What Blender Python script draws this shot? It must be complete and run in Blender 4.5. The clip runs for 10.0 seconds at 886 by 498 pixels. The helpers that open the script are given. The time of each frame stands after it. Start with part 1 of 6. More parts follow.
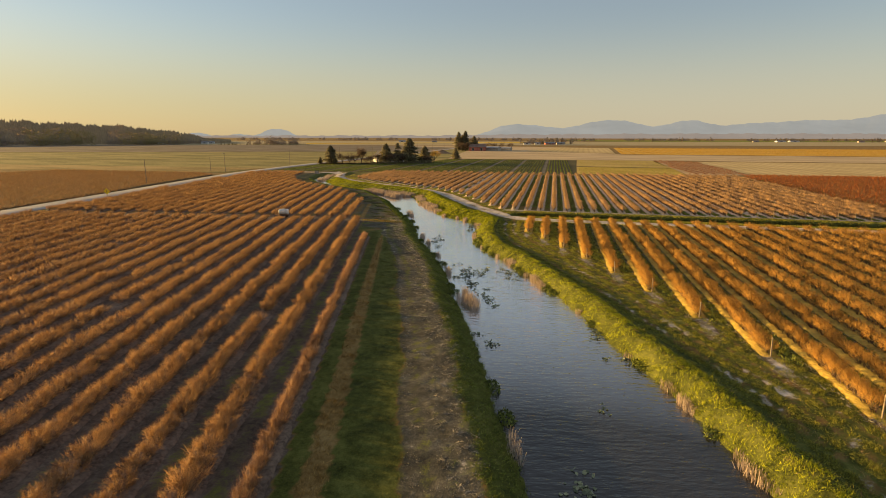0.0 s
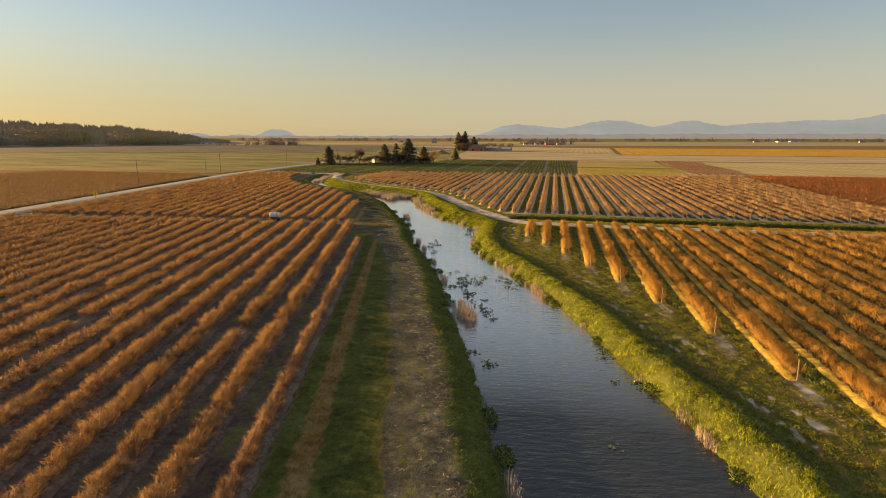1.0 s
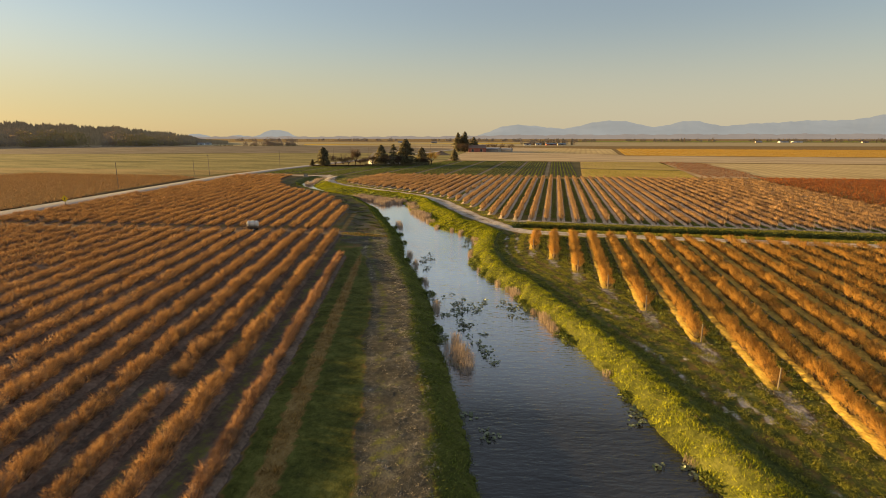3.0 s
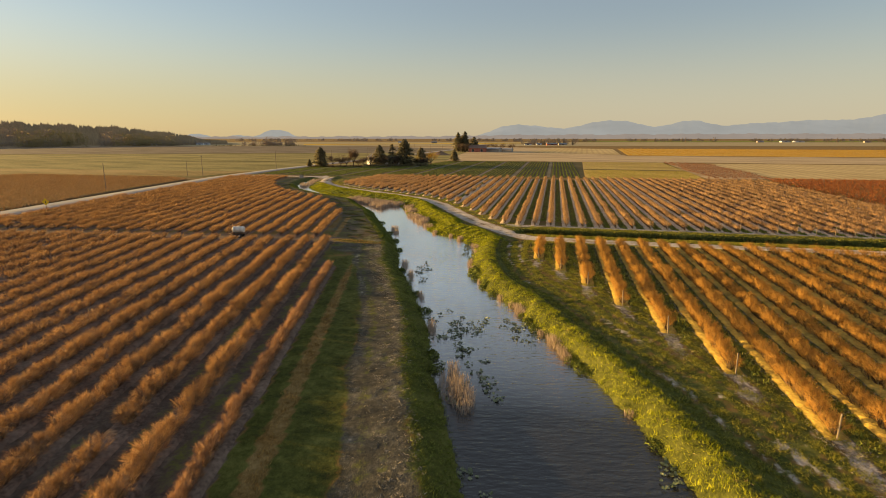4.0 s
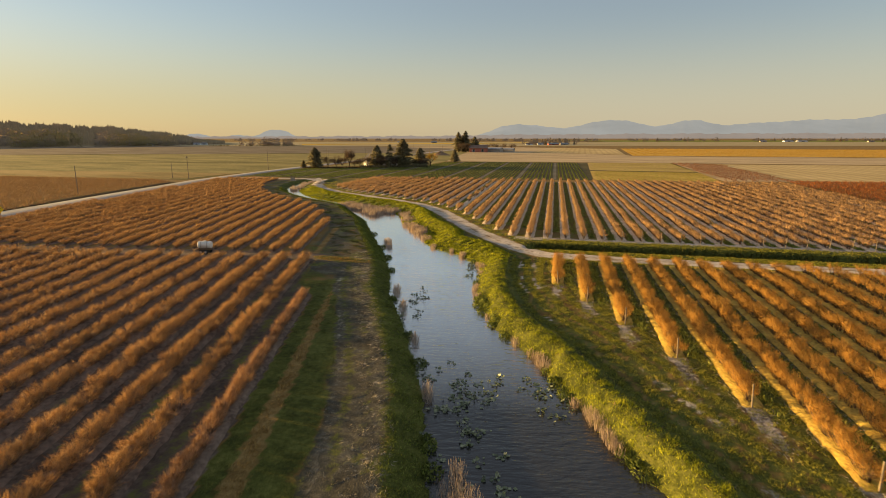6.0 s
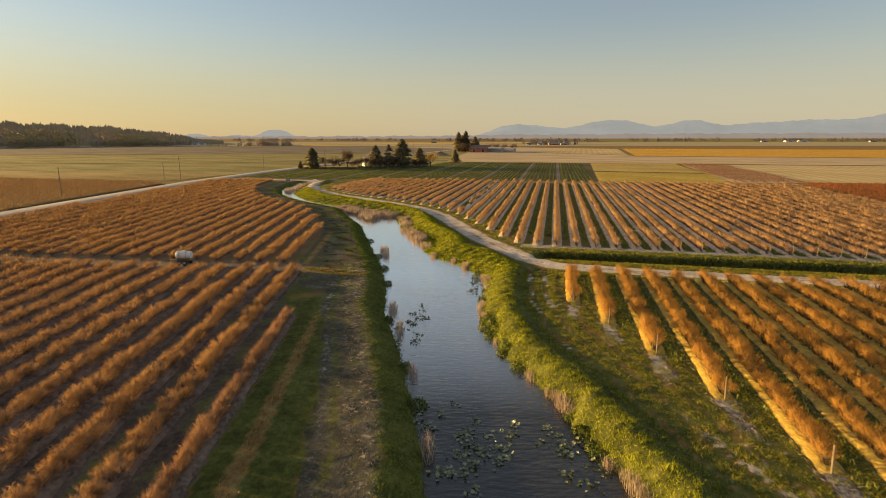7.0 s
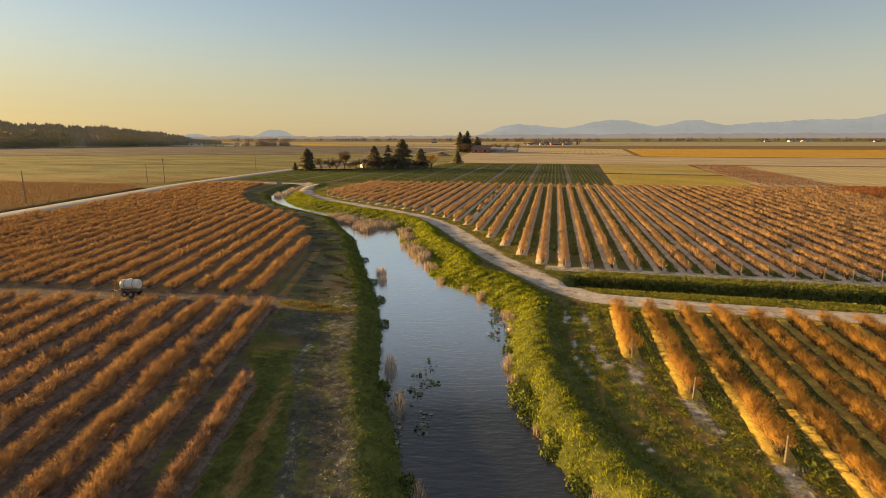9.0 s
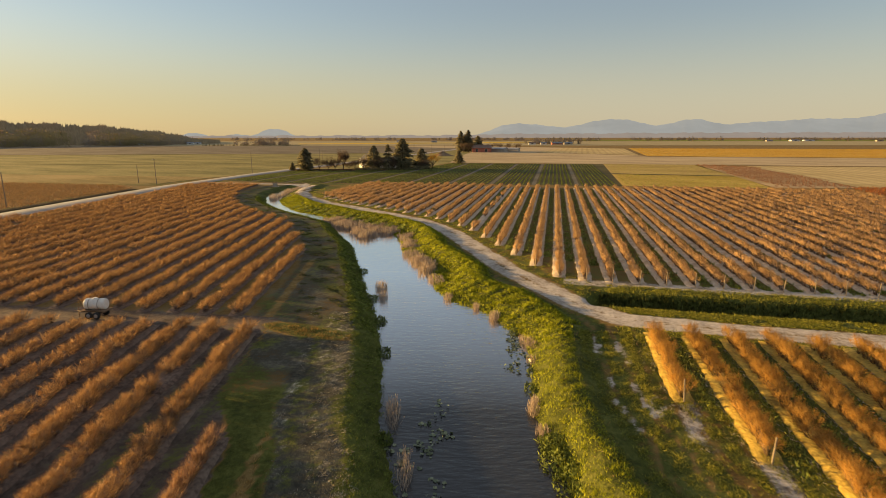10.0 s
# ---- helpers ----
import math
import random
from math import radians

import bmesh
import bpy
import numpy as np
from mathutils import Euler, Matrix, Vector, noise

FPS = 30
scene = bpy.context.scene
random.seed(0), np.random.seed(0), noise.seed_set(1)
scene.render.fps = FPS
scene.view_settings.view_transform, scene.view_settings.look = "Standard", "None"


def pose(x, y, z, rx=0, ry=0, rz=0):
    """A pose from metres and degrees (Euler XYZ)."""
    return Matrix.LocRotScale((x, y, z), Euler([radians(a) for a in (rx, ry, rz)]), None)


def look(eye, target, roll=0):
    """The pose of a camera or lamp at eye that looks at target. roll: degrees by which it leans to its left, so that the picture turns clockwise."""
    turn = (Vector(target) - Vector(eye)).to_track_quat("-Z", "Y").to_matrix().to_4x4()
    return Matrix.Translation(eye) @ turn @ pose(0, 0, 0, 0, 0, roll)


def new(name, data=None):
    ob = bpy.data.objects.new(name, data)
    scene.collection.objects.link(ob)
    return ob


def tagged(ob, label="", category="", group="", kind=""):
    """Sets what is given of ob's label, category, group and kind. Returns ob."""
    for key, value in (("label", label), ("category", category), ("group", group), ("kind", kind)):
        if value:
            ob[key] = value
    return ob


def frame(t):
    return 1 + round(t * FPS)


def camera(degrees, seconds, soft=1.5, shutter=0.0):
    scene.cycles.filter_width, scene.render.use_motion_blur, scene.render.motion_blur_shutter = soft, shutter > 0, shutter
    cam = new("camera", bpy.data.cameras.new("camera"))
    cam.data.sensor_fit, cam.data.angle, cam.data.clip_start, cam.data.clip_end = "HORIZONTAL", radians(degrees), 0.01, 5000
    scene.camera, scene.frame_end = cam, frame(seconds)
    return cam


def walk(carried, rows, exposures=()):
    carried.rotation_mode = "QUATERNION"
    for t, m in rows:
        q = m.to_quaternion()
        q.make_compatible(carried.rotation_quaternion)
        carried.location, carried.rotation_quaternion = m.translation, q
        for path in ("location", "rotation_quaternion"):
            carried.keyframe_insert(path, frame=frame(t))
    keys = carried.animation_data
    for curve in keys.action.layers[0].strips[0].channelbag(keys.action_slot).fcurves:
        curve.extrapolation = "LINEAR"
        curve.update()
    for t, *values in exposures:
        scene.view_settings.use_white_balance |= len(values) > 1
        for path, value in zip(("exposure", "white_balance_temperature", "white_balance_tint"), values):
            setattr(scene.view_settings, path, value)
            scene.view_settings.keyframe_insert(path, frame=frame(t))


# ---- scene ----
cam = camera(78.9, 10.0, 0.5, 0.4)
METRES, EYE, TILT, LEAN, TURN = 60.07, 16.15, 0.0, 0.55, 12.9
ROWS = [
    (0.0, 0.0, 0.0, 0.0, 0.14, -11.91, -0.67),
    (0.5, 0.0042, 0.0308, 0.0002, 0.15, -11.89, -0.65),
    (1.0, 0.0092, 0.0654, 0.0005, 0.15, -11.88, -0.64),
    (1.5, 0.0131, 0.1035, 0.0006, 0.15, -11.86, -0.62),
    (2.0, 0.0163, 0.1441, 0.0001, 0.16, -11.84, -0.61),
    (2.5, 0.0197, 0.187, 0.0, 0.16, -11.82, -0.6),
    (4.0, 0.0288, 0.3297, 0.0008, 0.2, -11.84, -0.57),
    (4.5, 0.0301, 0.381, 0.0005, 0.21, -11.84, -0.56),
    (5.0, 0.0304, 0.4332, 0.0005, 0.22, -11.85, -0.56),
    (5.5, 0.03, 0.4863, 0.0013, 0.22, -11.86, -0.55),
    (7.0, 0.0252, 0.6498, 0.001, 0.18, -11.87, -0.53),
    (7.5, 0.0224, 0.7072, 0.0002, 0.19, -11.84, -0.52),
    (8.0, 0.0179, 0.7652, 0.0007, 0.17, -11.85, -0.53),
    (8.5, 0.0127, 0.8235, 0.001, 0.18, -11.86, -0.53),
    (9.0, 0.0067, 0.8814, 0.0008, 0.17, -11.87, -0.52),
    (9.5, -0.0, 0.9389, 0.0003, 0.16, -11.88, -0.53),
    (10.0, -0.0076, 0.9968, 0.0001, 0.14, -11.94, -0.52),
]
EXPOSURES = [(0.0, 1.35, 7600, 14), (10.0, 1.35, 7600, 14)]
walk(cam, [(t, pose(0, 0, EYE, TILT, LEAN, TURN) @ pose(METRES * x, METRES * y, METRES * z, 90 + pitch, roll, yaw)) for t, x, y, z, yaw, pitch, roll in ROWS], EXPOSURES)

# ---- world, sun, exposure ----
SUN_YAW, SUN_EL = 85.0, 7.1      # degrees left of +y, and above the horizon
world = bpy.data.worlds.new("sky")
scene.world = world
world.use_nodes = True
wn = world.node_tree.nodes
sky = wn.new("ShaderNodeTexSky")
sky.sky_type, sky.sun_disc = "NISHITA", False
sky.sun_elevation, sky.sun_rotation = radians(SUN_EL), radians(-SUN_YAW)
sky.air_density, sky.dust_density, sky.ozone_density, sky.altitude = 1.0, 0.45, 2.2, 0
wn["Background"].inputs["Strength"].default_value = 0.075
# haze over the plain: a warm veil all round, thinning upwards
coord, split = wn.new("ShaderNodeTexCoord"), wn.new("ShaderNodeSeparateXYZ")
veil, tint = wn.new("ShaderNodeMapRange"), wn.new("ShaderNodeMix")
veil.interpolation_type, tint.data_type = "SMOOTHERSTEP", "RGBA"
for key, value in (("From Min", 0.0), ("From Max", 0.24), ("To Min", 0.7), ("To Max", 0.0)):
    veil.inputs[key].default_value = value
sunward, glow = wn.new("ShaderNodeMapRange"), wn.new("ShaderNodeMix")
glow.data_type = "RGBA"
sunward.interpolation_type = "SMOOTHSTEP"
for key, value in (("From Min", 0.25), ("From Max", -1.0), ("To Min", 0.0), ("To Max", 1.0)):
    sunward.inputs[key].default_value = value
glow.inputs[6].default_value = (2.85, 2.76, 2.25, 1)
glow.inputs[7].default_value = (2.75, 2.32, 1.2, 1)
wl = world.node_tree.links
wl.new(coord.outputs["Generated"], split.inputs[0])
wl.new(split.outputs["Z"], veil.inputs["Value"])
wl.new(veil.outputs[0], tint.inputs["Factor"])
wl.new(split.outputs["X"], sunward.inputs["Value"])
wl.new(sunward.outputs[0], glow.inputs["Factor"])
wl.new(glow.outputs[2], tint.inputs[7])
high = wn.new("ShaderNodeMix")
high.data_type = "RGBA"
high.inputs[7].default_value = (2.35, 2.6, 3.1, 1)
pale = wn.new("ShaderNodeMapRange")
for key, value in (("From Min", 0.12), ("From Max", 0.5), ("To Min", 0.2), ("To Max", 0.5)):
    pale.inputs[key].default_value = value
wl.new(split.outputs["Z"], pale.inputs["Value"])
wl.new(pale.outputs[0], high.inputs["Factor"])
wl.new(sky.outputs[0], high.inputs[6])
wl.new(high.outputs[2], tint.inputs[6])
wl.new(tint.outputs[2], wn["Background"].inputs["Color"])
sun = new("sun", bpy.data.lights.new("sun", "SUN"))
sun.data.energy, sun.data.angle, sun.data.color = 5.0, radians(0.6), (1.0, 0.67, 0.26)
to_sun = Vector((-math.sin(radians(SUN_YAW)) * math.cos(radians(SUN_EL)), math.cos(radians(SUN_YAW)) * math.cos(radians(SUN_EL)), math.sin(radians(SUN_EL))))
sun.matrix_world = look((0, 0, 60), Vector((0, 0, 60)) - to_sun)

# ---- materials ----


class Nodes:
    """A small helper to write node trees."""

    def __init__(self, name):
        self.mat = bpy.data.materials.new(name)
        self.mat.use_nodes = True
        self.t = self.mat.node_tree
        self.bsdf = self.t.nodes["Principled BSDF"]

    def add(self, kind):
        return self.t.nodes.new(kind)

    def put(self, value, socket):
        if isinstance(value, bpy.types.NodeSocket):
            self.t.links.new(value, socket)
        elif value is not None:
            socket.default_value = value

    def coords(self):
        return self.add("ShaderNodeNewGeometry").outputs["Position"]

    def noise(self, scale, detail=4.0, rough=0.6, vec=None, stretch=None):
        vec = vec or self.coords()
        if stretch:
            m = self.add("ShaderNodeMapping")
            self.put(vec, m.inputs["Vector"])
            m.vector_type = "TEXTURE"
            m.inputs["Scale"].default_value = [1 / q for q in stretch[:3]]
            if len(stretch) > 3:
                m.inputs["Rotation"].default_value = (0, 0, radians(stretch[3]))
            vec = m.outputs[0]
        n = self.add("ShaderNodeTexNoise")
        self.put(vec, n.inputs["Vector"])
        n.inputs["Scale"].default_value, n.inputs["Detail"].default_value, n.inputs["Roughness"].default_value = scale, detail, rough
        return n.outputs["Fac"]

    def ramp(self, fac, stops):
        n = self.add("ShaderNodeValToRGB")
        e = n.color_ramp.elements
        while len(e) < len(stops):
            e.new(0.5)
        for el, (p, c) in zip(e, stops):
            el.position, el.color = p, (*c, 1)
        self.put(fac, n.inputs["Fac"])
        return n.outputs["Color"]

    def math(self, op, a, b=None, clamp=False):
        n = self.add("ShaderNodeMath")
        n.operation, n.use_clamp = op, clamp
        self.put(a, n.inputs[0])
        self.put(b, n.inputs[1])
        return n.outputs[0]

    def mix(self, fac, a, b):
        n = self.add("ShaderNodeMix")
        n.data_type = "RGBA"
        self.put(fac, n.inputs["Factor"])
        self.put(a if isinstance(a, bpy.types.NodeSocket) else (*a, 1), n.inputs[6])
        self.put(b if isinstance(b, bpy.types.NodeSocket) else (*b, 1), n.inputs[7])
        return n.outputs[2]

    def bump(self, height, strength, distance):
        n = self.add("ShaderNodeBump")
        n.inputs["Strength"].default_value, n.inputs["Distance"].default_value = strength, distance
        self.put(height, n.inputs["Height"])
        self.put(n.outputs[0], self.bsdf.inputs["Normal"])

    def thin(self, color, share):
        """Lets light through, as thin shoots and blades do."""
        t, m, out = self.add("ShaderNodeBsdfTranslucent"), self.add("ShaderNodeMixShader"), self.t.nodes["Material Output"]
        self.put(color, t.inputs["Color"])
        m.inputs[0].default_value = share
        self.t.links.new(self.bsdf.outputs[0], m.inputs[1])
        self.t.links.new(t.outputs[0], m.inputs[2])
        self.t.links.new(m.outputs[0], out.inputs["Surface"])
        return self.mat

    def done(self, color, rough=0.9, spec=0.2, metal=0.0):
        self.put(color if isinstance(color, bpy.types.NodeSocket) else (*color, 1), self.bsdf.inputs["Base Color"])
        self.put(rough, self.bsdf.inputs["Roughness"])
        self.bsdf.inputs["Specular IOR Level"].default_value = spec
        self.bsdf.inputs["Metallic"].default_value = metal
        return self.mat


def plain(name, dark, light, scale=6.0, rough=0.8, bump=0.2, dist=0.02, spec=0.3, metal=0.0, stretch=None):
    """Two colours mixed by noise at two scales, with fine relief."""
    n = Nodes(name)
    vec = n.add("ShaderNodeTexCoord").outputs["Object"]
    fine, broad = n.noise(scale, 5, 0.65, vec, stretch), n.noise(scale * 0.13, 3, 0.5, vec, stretch)
    f = n.math("ADD", n.math("MULTIPLY", fine, 0.6), n.math("MULTIPLY", broad, 0.4))
    c = n.ramp(f, [(0.37, dark), (0.63, light)])
    if bump:
        n.bump(fine, bump, dist)
    return n.done(c, rough, spec, metal)


def twigs(name, dark, light, tip, through_it=0.38):
    """Thin woody shoots: a colour to each shoot, and a little to each plant."""
    n = Nodes(name)
    isl = n.add("ShaderNodeNewGeometry").outputs["Random Per Island"]
    each = n.add("ShaderNodeObjectInfo").outputs["Random"]
    c = n.ramp(isl, [(0.0, dark), (0.45, light), (1.0, tip)])
    patch = n.noise(0.11, 3, 0.6)
    f = n.math("ADD", n.math("MULTIPLY", each, 0.18), n.math("MULTIPLY", patch, 0.4))
    c = n.mix(f, c, [v * k for v, k in zip(light, (0.62, 0.55, 0.5))])
    n.done(c, 0.75, 0.15)
    return n.thin(c, through_it)


def leaves(name, dark, light, tip, through_it=0.25):
    n = Nodes(name)
    isl = n.add("ShaderNodeNewGeometry").outputs["Random Per Island"]
    patch = n.noise(0.5, 4, 0.6)
    f = n.math("ADD", n.math("MULTIPLY", isl, 0.6), n.math("MULTIPLY", patch, 0.5))
    c = n.ramp(f, [(0.27, dark), (0.62, light), (1.0, tip)])
    n.done(c, 0.7, 0.2)
    return n.thin(c, through_it)


def lily_pads():
    """Waxy leaves, each its own green, that catch the sky's light."""
    n = Nodes("lily_leaves")
    each = n.add("ShaderNodeObjectInfo").outputs["Random"]
    f = n.math("ADD", n.math("MULTIPLY", each, 0.75), n.math("MULTIPLY", n.noise(9.0, 3, 0.6), 0.25))
    c = n.ramp(f, [(0.1, (0.035, 0.055, 0.018)), (0.5, (0.11, 0.14, 0.06)), (0.9, (0.25, 0.27, 0.15))])
    return n.done(c, 0.32, 0.6)


def ground_material():
    n = Nodes("ground_cover")
    z = n.add("ShaderNodeVertexColor")
    z.layer_name = "zone"
    sep = n.add("ShaderNodeSeparateColor")
    n.put(z.outputs["Color"], sep.inputs[0])
    lush, dry, gravel = sep.outputs[0], sep.outputs[1], sep.outputs[2]
    soil = z.outputs["Alpha"]
    a, b, c = n.noise(0.35, 5, 0.7), n.noise(2.4, 5, 0.7), n.noise(11.0, 3, 0.6)
    mixn = n.math("ADD", n.math("MULTIPLY", a, 0.45), n.math("ADD", n.math("MULTIPLY", b, 0.35), n.math("MULTIPLY", c, 0.2)))

    def edge(mask, width=0.9):
        # the mask's edge broken by the noise
        v = n.math("ADD", mask, n.math("MULTIPLY", n.math("SUBTRACT", mixn, 0.5), width * 2.4))
        m = n.add("ShaderNodeMapRange")
        m.interpolation_type = "SMOOTHSTEP"
        n.put(v, m.inputs["Value"])
        m.inputs["From Min"].default_value, m.inputs["From Max"].default_value = 0.34, 0.66
        return m.outputs[0]

    base = n.ramp(mixn, [(0.4, (0.13, 0.08, 0.026)), (0.5, (0.22, 0.14, 0.048)), (0.61, (0.33, 0.23, 0.095))])
    c_soil = n.ramp(mixn, [(0.4, (0.055, 0.041, 0.032)), (0.5, (0.114, 0.085, 0.066)), (0.61, (0.2, 0.156, 0.122))])
    c_dry = n.ramp(mixn, [(0.4, (0.038, 0.036, 0.027)), (0.5, (0.078, 0.073, 0.055)), (0.61, (0.185, 0.17, 0.13))])
    c_lush = n.ramp(mixn, [(0.39, (0.028, 0.036, 0.01)), (0.5, (0.082, 0.091, 0.019)), (0.61, (0.152, 0.156, 0.041))])
    c_gravel = n.ramp(mixn, [(0.4, (0.22, 0.185, 0.15)), (0.5, (0.46, 0.40, 0.33)), (0.61, (0.66, 0.59, 0.5))])
    col = n.mix(edge(soil), base, c_soil)
    col = n.mix(edge(dry), col, c_dry)
    col = n.mix(edge(lush), col, c_lush)
    col = n.mix(edge(gravel, 0.8), col, c_gravel)
    n.bump(n.math("ADD", b, n.math("MULTIPLY", c, 0.6)), 0.7, 0.12)
    return n.done(col, 0.95, 0.1)


def water_material():
    n = Nodes("canal_water")
    vec = n.coords()
    r1 = n.noise(1.0, 3, 0.6, vec, (1.2, 3.2, 1, 13))
    r2 = n.noise(1.0, 2, 0.5, vec, (0.55, 2.0, 1, 9))
    calm = n.noise(0.06, 2, 0.5, vec)
    h = n.math("MULTIPLY", n.math("ADD", r1, n.math("MULTIPLY", r2, 1.0)), n.math("ADD", calm, 0.25))
    y_of = n.add("ShaderNodeSeparateXYZ")
    n.put(vec, y_of.inputs[0])
    lee = n.add("ShaderNodeMapRange")                      # the reeds at the bend keep the wind off
    for key, value in (("From Min", 70.0), ("From Max", 125.0), ("To Min", 1.0), ("To Max", 0.3)):
        lee.inputs[key].default_value = value
    n.put(y_of.outputs["Y"], lee.inputs["Value"])
    n.bump(n.math("MULTIPLY", h, lee.outputs[0]), 0.75, 0.115)
    n.bsdf.inputs["IOR"].default_value = 1.4
    mud = n.ramp(n.noise(0.3, 3, 0.6, vec), [(0.3, (0.018, 0.019, 0.019)), (0.7, (0.03, 0.031, 0.03))])
    n.done(mud, 0.05, 0.5)
    # the gloss grows towards the flat view
    lw, mr = n.add("ShaderNodeLayerWeight"), n.add("ShaderNodeMapRange")
    lw.inputs["Blend"].default_value = 0.5
    n.put(lw.outputs["Facing"], mr.inputs["Value"])
    for key, value in (("From Min", 0.52), ("From Max", 0.75), ("To Min", 0.02), ("To Max", 0.97)):
        mr.inputs[key].default_value = value
    g, m = n.add("ShaderNodeBsdfGlossy"), n.add("ShaderNodeMixShader")
    g.inputs["Color"].default_value, g.inputs["Roughness"].default_value = (0.98, 0.98, 0.98, 1), 0.05
    n.put(n.bsdf.inputs["Normal"].links[0].from_socket, g.inputs["Normal"])
    n.put(mr.outputs[0], m.inputs[0])
    n.put(n.bsdf.outputs[0], m.inputs[1])
    n.put(g.outputs[0], m.inputs[2])
    n.put(m.outputs[0], n.t.nodes["Material Output"].inputs["Surface"])
    return n.mat


def field_material(name, dark, light, row_angle=None, row_step=3.0, row_color=None, row_part=0.45):
    """A far field: broad patches and fine grain, with drilled lines where it has them."""
    n = Nodes(name)
    vec = n.coords()
    f = n.math("ADD", n.math("MULTIPLY", n.noise(0.02, 4, 0.6, vec, (1, 3.0, 1, -15)), 0.6), n.math("MULTIPLY", n.noise(0.5, 5, 0.7, vec), 0.4))
    c = n.ramp(f, [(0.41, dark), (0.59, light)])
    if row_angle is not None:
        m = n.add("ShaderNodeMapping")
        n.put(vec, m.inputs["Vector"])
        m.inputs["Rotation"].default_value = (0, 0, radians(row_angle))
        s = n.add("ShaderNodeSeparateXYZ")
        n.put(m.outputs[0], s.inputs[0])
        w = n.math("FRACT", n.math("DIVIDE", n.math("ADD", s.outputs[0], n.noise(0.4, 2, 0.5, vec)), row_step))
        c = n.mix(n.math("MULTIPLY", n.math("LESS_THAN", w, row_part), 0.4), c, row_color)
    return n.done(c, 0.95, 0.05)


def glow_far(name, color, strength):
    """The hazy distance, kilometres away: plain surfaces, haze put into colour and glow."""
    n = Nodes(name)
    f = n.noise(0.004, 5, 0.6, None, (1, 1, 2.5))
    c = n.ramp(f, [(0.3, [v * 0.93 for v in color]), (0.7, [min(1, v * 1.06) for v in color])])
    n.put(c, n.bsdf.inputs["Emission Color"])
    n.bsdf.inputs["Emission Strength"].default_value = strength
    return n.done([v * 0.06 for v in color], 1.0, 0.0)


